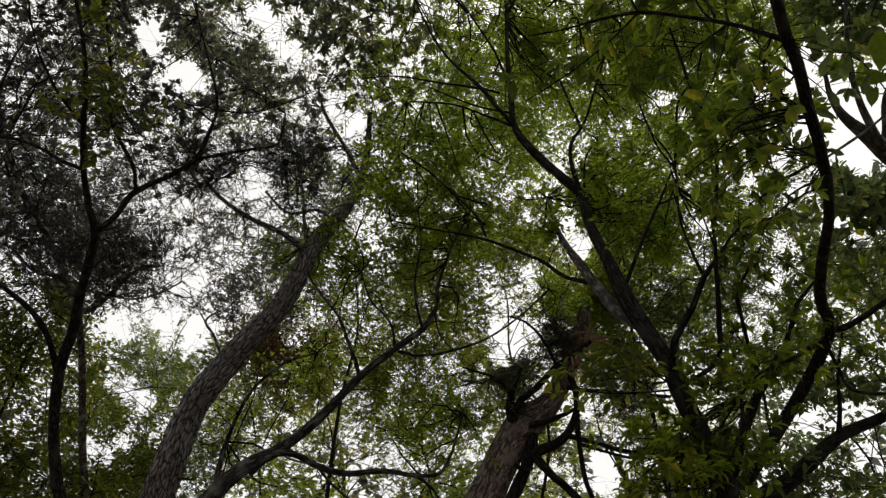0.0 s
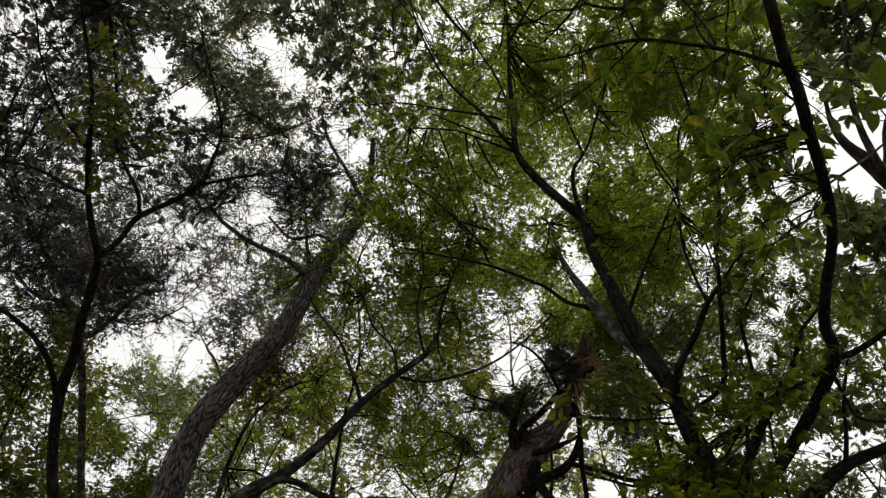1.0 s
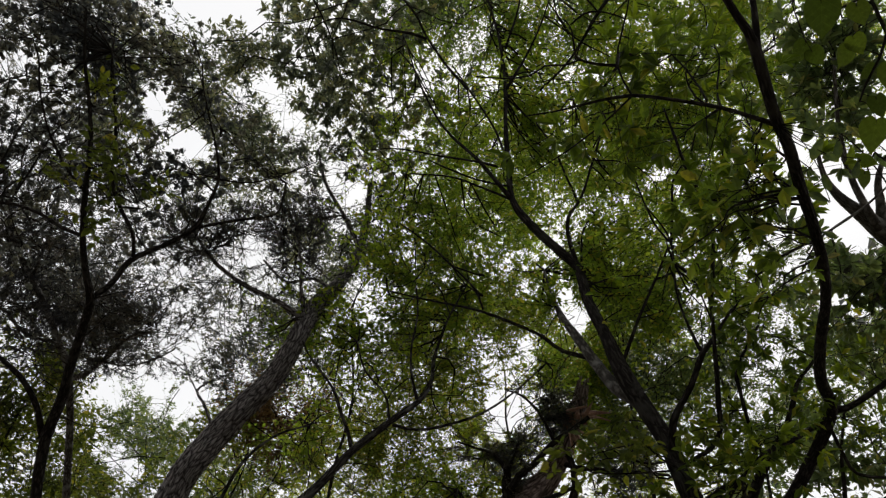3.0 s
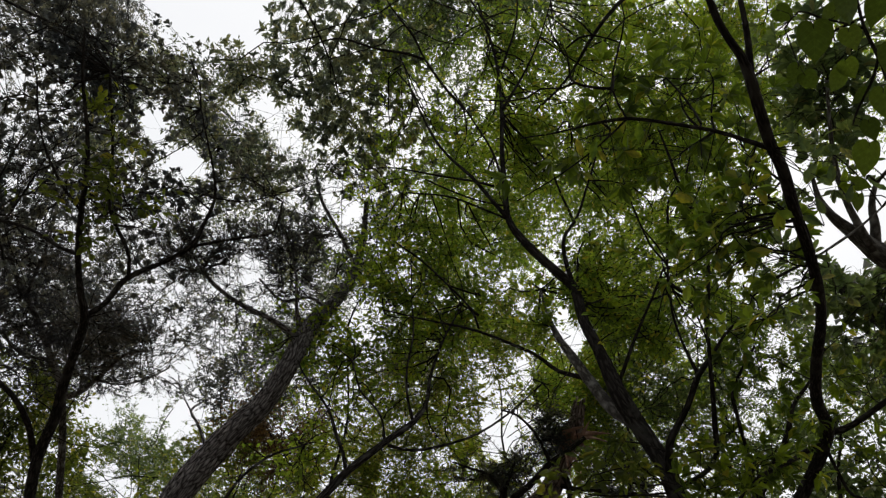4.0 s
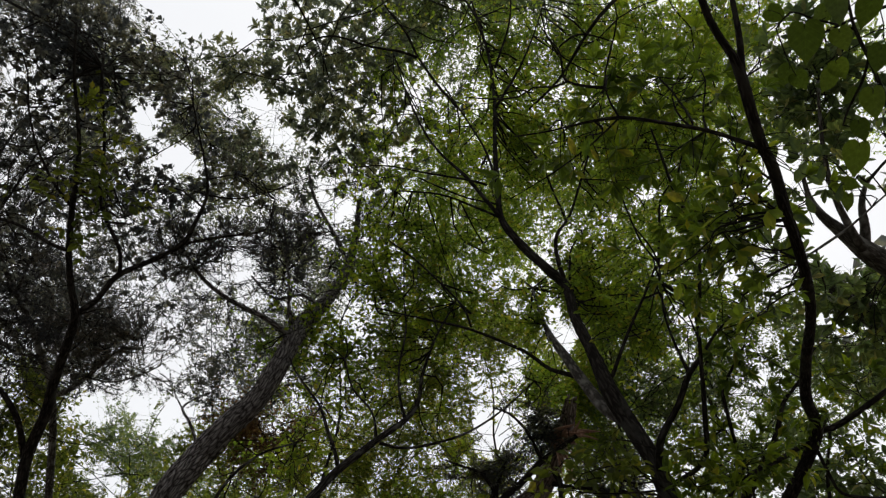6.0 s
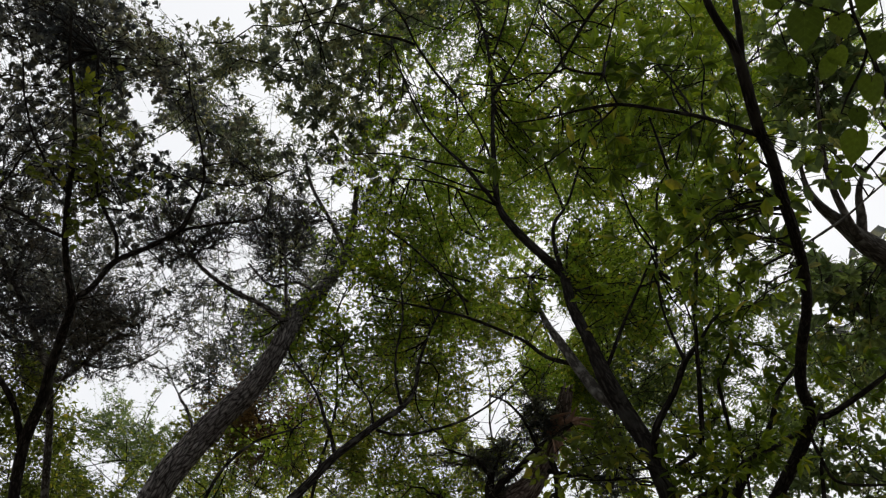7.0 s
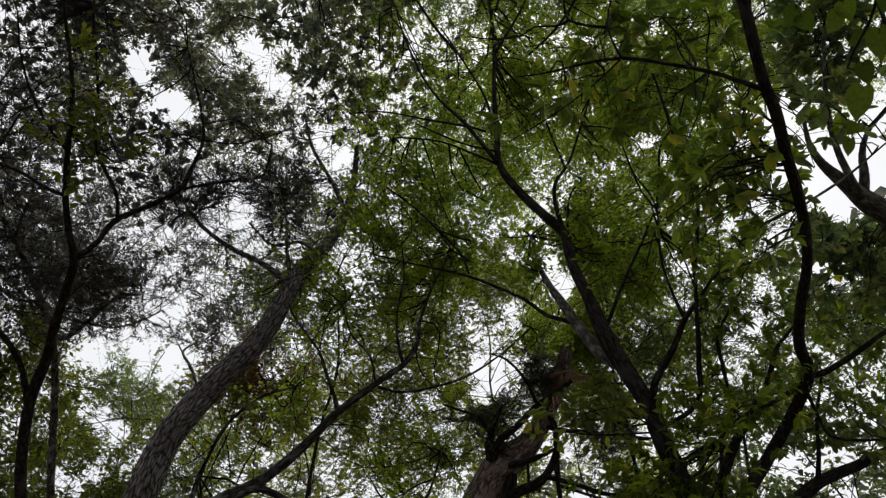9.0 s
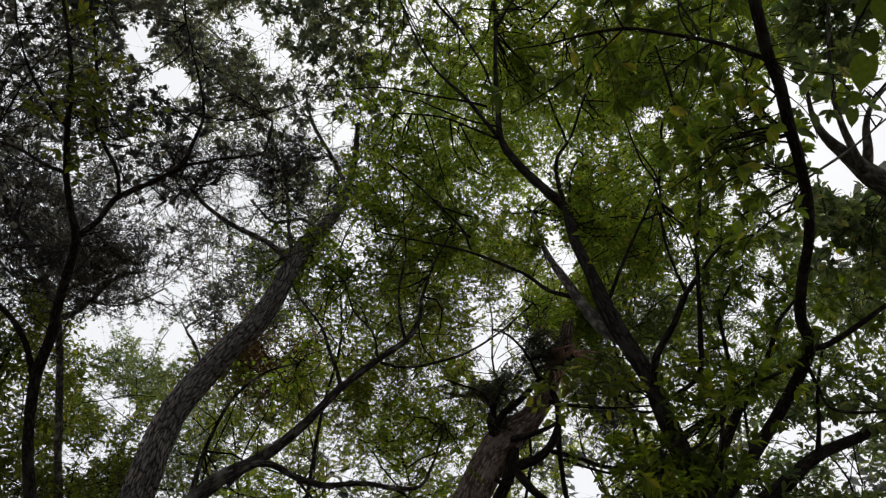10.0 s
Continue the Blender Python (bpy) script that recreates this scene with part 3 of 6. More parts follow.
opening((2.21, 4.05, 3.78), (7.86, 14.40, 9.33), 0.06, 0.21, 0.40)
opening((1.61, 3.86, 4.00), (5.71, 13.72, 10.14), 0.03, 0.12, 0.35)
opening((2.64, 4.07, 3.75), (9.39, 14.48, 9.24), 0.07, 0.24, 0.40)
opening((2.01, 4.04, 3.78), (7.15, 14.38, 9.35), 0.03, 0.12, 0.30)
opening((-1.23, 3.68, 4.22), (-4.39, 13.07, 10.92), 0.06, 0.22, 0.35)
opening((-1.09, 3.58, 4.33), (-3.88, 12.74, 11.31), 0.05, 0.18, 0.35)
opening((-1.31, 3.51, 4.41), (-4.64, 12.49, 11.60), 0.07, 0.24, 0.50)
opening((-0.80, 3.72, 4.17), (-2.86, 13.23, 10.72), 0.05, 0.16, 0.40)
opening((-0.95, 3.81, 4.06), (-3.37, 13.56, 10.33), 0.07, 0.24, 0.50)
opening((-1.41, 3.17, 4.82), (-5.02, 11.26, 13.07), 0.06, 0.20, 0.40)
opening((-1.68, 3.31, 4.66), (-5.97, 11.76, 12.48), 0.06, 0.20, 0.40)
opening((-1.88, 3.35, 4.61), (-6.68, 11.92, 12.29), 0.05, 0.18, 0.50)
opening((-2.75, 2.85, 5.21), (-9.79, 10.12, 14.43), 0.04, 0.13, 0.10)
opening((-2.22, 4.27, 3.51), (-7.89, 15.18, 8.40), 0.05, 0.18, 0.30)
opening((-2.13, 4.31, 3.46), (-7.57, 15.32, 8.23), 0.04, 0.14, 0.30)
opening((-1.05, 2.57, 5.54), (-3.75, 9.13, 15.61), 0.04, 0.14, 0.40)
opening((-0.30, 2.56, 5.55), (-1.07, 9.09, 15.66), 0.07, 0.27, 0.40)
opening((-0.50, 2.57, 5.54), (-1.77, 9.13, 15.61), 0.05, 0.18, 0.40)
opening((-0.15, 2.64, 5.45), (-0.54, 9.40, 15.29), 0.04, 0.14, 0.35)
opening((-0.52, 4.09, 3.73), (-1.84, 14.54, 9.16), 0.04, 0.14, 0.40)
opening((-0.30, 4.00, 3.84), (-1.07, 14.22, 9.55), 0.05, 0.16, 0.45)
opening((-0.66, 4.04, 3.78), (-2.35, 14.38, 9.35), 0.04, 0.13, 0.40)
opening((-1.23, 4.21, 3.59), (-4.39, 14.95, 8.67), 0.05, 0.16, 0.40)
opening((-0.09, 3.91, 3.95), (-0.31, 13.89, 9.94), 0.04, 0.14, 0.45)
opening((-2.00, 4.04, 3.78), (-7.13, 14.38, 9.35), 0.03, 0.09, 0.30)
opening((-1.87, 3.99, 3.85), (-6.66, 14.18, 9.59), 0.02, 0.08, 0.30)

opening((-1.99, 4.02, 3.81), (-7.18, 14.46, 9.57), 0.06, 0.22, 0.14)
opening((-1.89, 4.08, 3.79), (-6.79, 14.70, 9.47), 0.05, 0.19, 0.20)
opening((-2.09, 3.95, 3.84), (-7.51, 14.23, 9.67), 0.04, 0.14, 0.20)
opening((-2.16, 4.10, 3.47), (-7.78, 14.78, 8.32), 0.05, 0.17, 0.20)
opening((-2.07, 4.16, 3.45), (-7.46, 14.96, 8.27), 0.04, 0.14, 0.30)
opening((-1.92, 4.10, 3.72), (-6.90, 14.76, 9.24), 0.04, 0.14, 0.30)
opening((-0.32, 4.56, 3.63), (-1.16, 16.41, 8.92), 0.07, 0.26, 0.30)
opening((-0.54, 4.58, 3.52), (-1.96, 16.50, 8.53), 0.06, 0.20, 0.30)
opening((-1.17, 4.44, 3.58), (-4.21, 15.98, 8.73), 0.06, 0.23, 0.30)
opening((0.48, 4.21, 4.26), (1.71, 15.16, 11.16), 0.07, 0.24, 0.05)
opening((0.38, 4.16, 4.35), (1.36, 14.97, 11.49), 0.06, 0.20, 0.10)
opening((2.23, 2.56, 5.27), (8.03, 9.21, 14.81), 0.06, 0.22, 0.00)
opening((2.27, 2.66, 5.18), (8.16, 9.57, 14.47), 0.04, 0.14, 0.00)
opening((2.37, 2.66, 5.11), (8.54, 9.57, 14.23), 0.06, 0.23, 0.00)
opening((2.53, 2.70, 4.97), (9.11, 9.70, 13.72), 0.08, 0.27, 0.05)
opening((2.56, 2.75, 4.90), (9.23, 9.89, 13.48), 0.07, 0.26, 0.00)
opening((2.25, 2.93, 4.97), (8.11, 10.55, 13.72), 0.06, 0.20, 0.00)
opening((2.40, 2.86, 4.93), (8.62, 10.30, 13.58), 0.06, 0.23, 0.00)
opening((2.49, 2.90, 4.82), (8.95, 10.45, 13.20), 0.07, 0.26, 0.00)
opening((2.57, 2.92, 4.74), (9.24, 10.52, 12.91), 0.06, 0.23, 0.00)
opening((1.33, 4.02, 4.26), (4.78, 14.48, 11.17), 0.06, 0.20, 0.15)
opening((1.39, 4.05, 4.18), (5.00, 14.58, 10.89), 0.06, 0.20, 0.15)
opening((1.46, 4.08, 4.09), (5.24, 14.69, 10.58), 0.06, 0.22, 0.15)
opening((1.51, 4.13, 3.97), (5.44, 14.88, 10.14), 0.06, 0.22, 0.15)
opening((1.57, 4.18, 3.84), (5.64, 15.06, 9.68), 0.06, 0.22, 0.15)
opening((1.62, 4.23, 3.72), (5.84, 15.21, 9.25), 0.05, 0.19, 0.15)
opening((1.95, 3.85, 4.13), (7.01, 13.85, 10.71), 0.07, 0.24, 0.40)
opening((2.05, 3.82, 4.09), (7.38, 13.75, 10.58), 0.07, 0.24, 0.40)
opening((1.67, 3.99, 4.11), (6.00, 14.35, 10.65), 0.05, 0.17, 0.40)
opening((2.38, 3.94, 3.56), (8.56, 14.17, 8.67), 0.07, 0.26, 0.30)
opening((1.08, 4.07, 4.30), (3.87, 14.64, 11.33), 0.03, 0.11, 0.35)
opening((0.89, 3.75, 4.79), (3.22, 13.48, 13.08), 0.05, 0.19, 0.10)
opening((0.96, 3.79, 4.71), (3.46, 13.66, 12.80), 0.04, 0.16, 0.10)
opening((0.89, 3.68, 4.86), (3.22, 13.26, 13.34), 0.04, 0.16, 0.15)
opening((1.71, 3.50, 4.74), (6.15, 12.60, 12.89), 0.06, 0.20, 0.35)
opening((1.41, 2.98, 5.36), (5.07, 10.71, 15.15), 0.06, 0.20, 0.30)
opening((1.47, 2.93, 5.37), (5.31, 10.56, 15.17), 0.04, 0.14, 0.25)
opening((1.57, 2.99, 5.29), (5.66, 10.76, 14.87), 0.04, 0.13, 0.30)
opening((1.61, 3.10, 5.18), (5.78, 11.16, 14.48), 0.05, 0.17, 0.50)
opening((1.72, 2.66, 5.47), (6.20, 9.56, 15.53), 0.03, 0.10, 0.30)


def thinned(p, rng, ease=0.7):
    """Which of the points p keep their foliage, given the openings, whose rims are uneven;
    ease below 1 lets more hang in the half-open ones."""
    ok = np.ones(len(p), bool)
    # the camera's standing point, where the sight cones meet
    foot = np.array((0.0, 0.0, 1.6))
    ways = unit(p - foot).astype(np.float32)
    for n, (low, high, r0, r1, keep) in enumerate(OPENINGS):
        d = high - low
        keep = keep ** ease if keep > 0.12 else keep
        if keep == 1.0:
            continue
        where = np.flatnonzero(ways @ unit(high - foot).astype(np.float32) > math.cos(0.09 + 2 * r1 / np.linalg.norm(high - foot)))
        if not len(where):
            continue
        q = p[where]
        s = ((q - low) @ d) / (d @ d)
        off = q - low - np.clip(s, -0.6, 1.6)[:, None] * d
        e = unit(np.cross(d, (0.3, 0.1, 1.0)))
        turn = np.arctan2(off @ np.cross(unit(d), e), off @ e)
        rim = 1.0 + 0.24 * np.sin(2 * turn + n * 2.3) + 0.2 * np.sin(3 * turn + n * 1.1) + 0.2 * np.sin(5 * turn + n * 3.7)
        reach = np.maximum(r0 + (r1 - r0) * np.clip(s, -0.35, 1.6), 0.02) * rim * rng.uniform(0.75, 1.2, len(q))
        ok[where[(np.linalg.norm(off, axis=1) < reach) & (rng.random(len(q)) >= keep)]] = False
    return ok


# ---- trees ----
def puff_centres(puffs, rng):
    """Clump centres inside rough balls of foliage: rows (x, y, z, radius, number)."""
    out = []
    for x, y, z, r, n in puffs:
        d = unit(rng.normal(size=(n, 3))) * (rng.random((n, 1)) ** 0.4) * r
        d[:, 2] *= 0.8
        out.append(np.array((x, y, z)) + d)
    return np.vstack(out)


def grow(tree, base, skeleton, centres, rng, style, bark, leaf_mat, clump=0.4, shoots=9, per_shoot=8, leaf=(0.075, 0.032), outline=SMALL,
         flat=0.6, singles=0, twig_label="", crown_label="", slim=1.0):
    """Twigs from the nearest wood to every clump centre, shoots inside the clump, leaves or needles on the shoots."""
    wood = skeleton
    n = len(centres)
    cost = np.linalg.norm(centres[:, None] - wood[None, :, :3], axis=2) + 0.6 * np.maximum(0, wood[None, :, 2] - centres[:, None, 2] - 0.1)
    best = np.argmin(cost, axis=1)
    start = wood[best, :3]
    short = np.linalg.norm(centres - start, axis=1) < 1.9
    centres, start, best, n = centres[short], start[short], best[short], int(short.sum())
    span = np.linalg.norm(centres - start, axis=1)[:, None]
    u = np.linspace(0, 1, 7)[None, :, None]
    sag = rng.normal(0, 0.13, (n, 3)) * span
    P = start[:, None] * (1 - u) + centres[:, None] * u + np.sin(np.pi * u) * sag[:, None] + np.sin(2 * np.pi * u) * (rng.normal(0, 0.06, (n, 3)) * span)[:, None]
    thick = slim * np.minimum(np.minimum(0.0042 + 0.005 * span[:, 0], 0.016), wood[best, 3] * 0.8 + 0.002)
    R = thick[:, None] * np.linspace(1, 0.35, 7)[None]
    clear = np.all([thinned(P[:, i], rng, 0.12) for i in (1, 2, 3, 4, 5)], axis=0)
    P, R, centres, start, n = P[clear], R[clear], centres[clear], start[clear], int(clear.sum())
    # shoots leave the twig in its outer part
    m = n * shoots
    own = np.repeat(np.arange(n), shoots)
    k = rng.integers(2, 7, m)
    s0 = P[own, k]
    head = unit(centres - start + 1e-6)[own]
    d = unit(rng.normal(size=(m, 3)) * (1, 1, 0.75) + head * 0.55)
    ln = clump * rng.uniform(0.45, 1.15, m)
    v = np.linspace(0, 1, 5)[None, :, None]
    bend = rng.normal(0, 0.16, (m, 3)) + (0, 0, 0.07)
    S = s0[:, None] + d[:, None] * ln[:, None, None] * v + (bend * ln[:, None])[:, None] * v ** 2
    keep = thinned(S[:, 2], rng) & thinned(S[:, 4], rng)
    S, ln, own = S[keep], ln[keep], own[keep]
    m = len(S)
    SR = np.linspace(0.0036, 0.0016, 5)[None] * np.clip(ln / clump, 0.5, 1.2)[:, None] * (1.25 if style == "needle" else max(slim, 0.6))
    # foliage
    if style == "needle":
        q = per_shoot
        own2 = np.repeat(np.arange(m), q)
        u2 = rng.uniform(0.45, 1.0, m * q)
        i0 = np.minimum((u2 * 4).astype(int), 3)
        fr = (u2 * 4 - i0)[:, None]
        pos = S[own2, i0] * (1 - fr) + S[own2, i0 + 1] * fr
        tip = unit(S[:, 4] - S[:, 3])[own2]
        axis = unit(tip * 0.75 + rng.normal(0, 0.55, (m * q, 3)) + (0, 0, 0.1))
        normal = rng.normal(size=(m * q, 3))
    elif style == "whorl":
        q = per_shoot
        own2 = np.repeat(np.arange(m), q)
        i2 = np.tile(np.arange(q), m)
        tip = unit(S[:, 4] - S[:, 3])[own2]
        a = unit(np.cross(tip, (0.2, 0.5, 0.83)))
        b = np.cross(tip, a)
        th = i2 * 2.4 + rng.uniform(0, 6.28, m)[own2]
        open_ = rng.uniform(0.3, 1.35, m * q)[:, None]
        side = np.cos(th)[:, None] * a + np.sin(th)[:, None] * b
        axis = unit(np.cos(open_) * tip + np.sin(open_) * side + (0, 0, -0.12))
        back = (i2 / q)[:, None] * 0.4
        pos = S[own2, 4] - (S[own2, 4] - S[own2, 3]) * back * rng.uniform(0.3, 1.2, (m * q, 1))
        normal = unit(tip * 0.6 + (0, 0, 0.7) + rng.normal(0, 0.35, (m * q, 3)))
    else:
        q = per_shoot
        own2 = np.repeat(np.arange(m), q)
        u2 = np.clip(np.tile((np.arange(q) + 0.6) / q, m) + rng.normal(0, 0.05, m * q), 0.08, 1.0)
        i0 = np.minimum((u2 * 4).astype(int), 3)
        fr = (u2 * 4 - i0)[:, None]
        pos = S[own2, i0] * (1 - fr) + S[own2, i0 + 1] * fr
        tip = unit(S[own2, i0 + 1] - S[own2, i0])
        side = unit(np.cross(tip, (0.05, 0.02, 1.0))) * np.where(np.tile(np.arange(q), m) % 2 == 0, 1, -1)[:, None]
        axis = unit(tip * 0.6 + side * 0.9 + rng.normal(0, 0.38, (m * q, 3)) + (0, 0, -0.15))
        normal = unit(np.array((0, 0, 1.0)) * flat + rng.normal(0, 0.5, (m * q, 3)))
    size = leaf[0] * np.clip(rng.normal(1.0, 0.2, len(pos)), 0.5, 1.5)
    wide = size * leaf[1] / leaf[0] * np.clip(rng.normal(1.0, 0.15, len(pos)), 0.6, 1.4)
    keep = thinned(pos, rng) if style != "needle" else np.ones(len(pos), bool)
    # a shoot that has lost most of its leaves is left out, and so is a twig with no shoots
    leafy = keep.reshape(m, -1).mean(1) > 0.45
    keep &= np.repeat(leafy, per_shoot)
    hold = np.isin(np.arange(n), own[leafy])
    sets = [(P[hold], R[hold], 5 if slim == 1.0 else 4), (S[leafy][:, ::2], SR[leafy][:, ::2], 3)]
    child("fine_branching", twig_mesh("fine_branching", sets, bark, base), tree, twig_label, "stuff")
    pos, axis, normal, size, wide = pos[keep], axis[keep], normal[keep], size[keep], wide[keep]
    if singles:
        near = np.argsort(np.linalg.norm(pos - (0.9, 1.5, 1.5), axis=1))[:singles]
        tv, tf = outline
        me = mesh_of("leaf", tv, np.array(tf).ravel(), np.full(len(tf), 3), leaf_mat)
        x = unit(axis[near])
        y = unit(np.cross(normal[near], x))
        z = np.cross(x, y)
        for i, j in enumerate(near):
            ob = child("leaf", me, tree)
            ob.matrix_basis = Matrix(((*(x[i] * size[j])[:1], (y[i] * wide[j])[0], (z[i] * size[j])[0], pos[j][0] - base[0]),
                                      (*(x[i] * size[j])[1:2], (y[i] * wide[j])[1], (z[i] * size[j])[1], pos[j][1] - base[1]),
                                      (*(x[i] * size[j])[2:3], (y[i] * wide[j])[2], (z[i] * size[j])[2], pos[j][2] - base[2]),
                                      (0, 0, 0, 1)))
        rest = np.setdiff1d(np.arange(len(pos)), near)
        pos, axis, normal, size, wide = pos[rest], axis[rest], normal[rest], size[rest], wide[rest]
    child("crown", leaf_mesh("crown", pos, axis, normal, size, wide, leaf_mat, base, outline), tree, crown_label, "stuff")


def wiry(tree, base, wood, n, reach, rng, bark, low=0.0):
    """Bare crooked twigs that leave the limbs, each forking twice, with hardly a leaf on them."""
    src = wood[(wood[:, 3] < 0.06) & (wood[:, 2] > low)]
    o = src[rng.integers(0, len(src), n)]
    tips = []
    sets = []
    start, way = o[:, :3], unit(rng.normal(size=(n, 3)) * (1, 1, 0.8) + (0, 0, 0.15))
    size, thick = reach * rng.uniform(0.5, 1.2, n), np.minimum(0.0055, o[:, 3] * 0.6)
    for level in range(3):
        m = len(start)
        P = [start]
        d = way
        for k in range(6):
            d = unit(d + rng.normal(0, 0.30, (m, 3)))
            P.append(P[-1] + d * (size / 6)[:, None])
        P = np.stack(P, 1)
        R = thick[:, None] * np.linspace(1, 0.5, 7)[None]
        ok = thinned(P[:, 3], rng) & thinned(P[:, 6], rng)
        P, R, d, size, thick = P[ok], R[ok], d[ok], size[ok], thick[ok]
        sets.append((P, R, 4))
        kids = 3
        own = np.repeat(np.arange(len(P)), kids)
        start = P[own, rng.integers(2, 7, len(own))]
        way = unit(d[own] * 0.8 + rng.normal(0, 0.7, (len(own), 3)))
        size, thick = size[own] * rng.uniform(0.4, 0.75, len(own)), np.maximum(thick[own] * 0.55, 0.0014)
    child("wiry_branching", twig_mesh("wiry_branching", sets, bark, base), tree, kind="stuff")


def rooted(ctrl, lean=0.35):
    """The trunk's rows carried down to the ground, with a flared foot."""
    p0, p1 = np.array(ctrl[0]), np.array(ctrl[1])
    slope = (p1 - p0)[:2] / max((p1 - p0)[2], 0.2)
    slope = slope * min(1.0, 0.7 / max(np.linalg.norm(slope), 1e-6))
    rows = []
    for k in (1.0, 0.96, 0.8, 0.5):
        drop = p0[2] * k
        xy = p0[:2] - slope * drop * (1 - lean * k)
        rows.append((xy[0], xy[1], p0[2] - drop - (0.06 if k == 1 else 0), p0[3] * (1.9 if k == 1 else 1.45 if k > 0.9 else 1.2 if k > 0.7 else 1.08)))
    return rows + list(ctrl)


def splinters(trunk, base, top, way, n, seed):
    """Long torn shards of wood round a snapped top, each bent outwards and tapering to a point."""
    rng = np.random.default_rng(seed)
    for k in range(n):
        out = unit(np.array(way) * rng.uniform(0.3, 1.3) + rng.normal(0, 0.55, 3))
        root = np.array(top) + rng.normal(0, 0.05, 3) - np.array(way) * rng.uniform(0.0, 0.2)
        ln, th = rng.uniform(0.2, 0.52), rng.uniform(0.014, 0.036)
        rows = [(*(root + out * ln * q + np.array((0, 0, -0.16 * q * q * ln))), th * (1 - q * 0.88)) for q in (0.0, 0.3, 0.65, 1.0)]
        me, _ = stem_mesh("splinter", rows, SPLINTER, base, rng, 5, 0.05, 0.25)
        child("splinter", me, trunk, "torn orange-brown splinter")


def build_tree(name, label, limbs, bark, seed, ridge=0.0, sides=18, rough=0.05, ragged=0.0, limb_bark=None):
    """A tree from its stems. The first stem is the trunk and is carried to the ground. Gives the Empty, its base and all the wood."""
    rng = np.random.default_rng(seed)
    trunk = rooted(limbs[0][1])
    base = (trunk[0][0], trunk[0][1], 0.0)
    tree = thing(name, base, label, "tree")
    wood = []
    for i, (part_name, rows, *own) in enumerate(limbs):
        rows = trunk if i == 0 else rows
        me, path = stem_mesh(part_name, rows, own[0] if own else limb_bark if i and limb_bark else bark, base, rng, (max(sides, 40) if ridge else sides) if i == 0 else 10, 0.025 if ridge and i == 0 else 0.06,
                             rough, ridge if i == 0 else 0, ragged if i == 0 else 0)
        child(part_name, me, tree)
        wood.append(path if i else path[path[:, 2] > 2.6])
    return tree, base, np.vstack(wood), rng


def stalked_leaves(tree, base, wood, leaf_me, rows, rng):
    """Large leaves seen one by one, each on a stalk from the nearest wood. Rows: x, y, z, length, lean of the tip."""
    for lx, ly, lz, size, lean in rows:
        tip = np.array((math.cos(radians(lean)), 0.73 * math.sin(radians(lean)), -0.68 * math.sin(radians(lean))))
        face = unit(np.array((0.08, 0.42, 0.85)) + rng.normal(0, 0.2, 3))
        tip = unit(tip - face * (tip @ face) * 0.9)
        across = unit(np.cross(face, tip))
        up = np.cross(tip, across)
        root = np.array((lx, ly, lz)) - tip * size * 0.5
        near = wood[np.argmin(np.linalg.norm(wood[:, :3] - root, axis=1)), :3]
        mid = (near + root) / 2 + rng.normal(0, 0.015, 3)
        me, _ = stem_mesh("leaf_stalk", [(*near, 0.003), (*mid, 0.0022), (*root, 0.0016), (*(root + tip * size * 0.15), 0.001)], BARK_DARK, base, rng, 5, 0.03)
        stalk = child("leaf_stalk", me, tree)
        lf = child("leaf", leaf_me, stalk)
        lf.matrix_basis = Matrix.Translation(root - np.array(base)) @ Matrix(np.stack([tip, across * rng.uniform(0.72, 1.0), up], 1).tolist()).to_4x4() @ Matrix.Scale(size, 4)


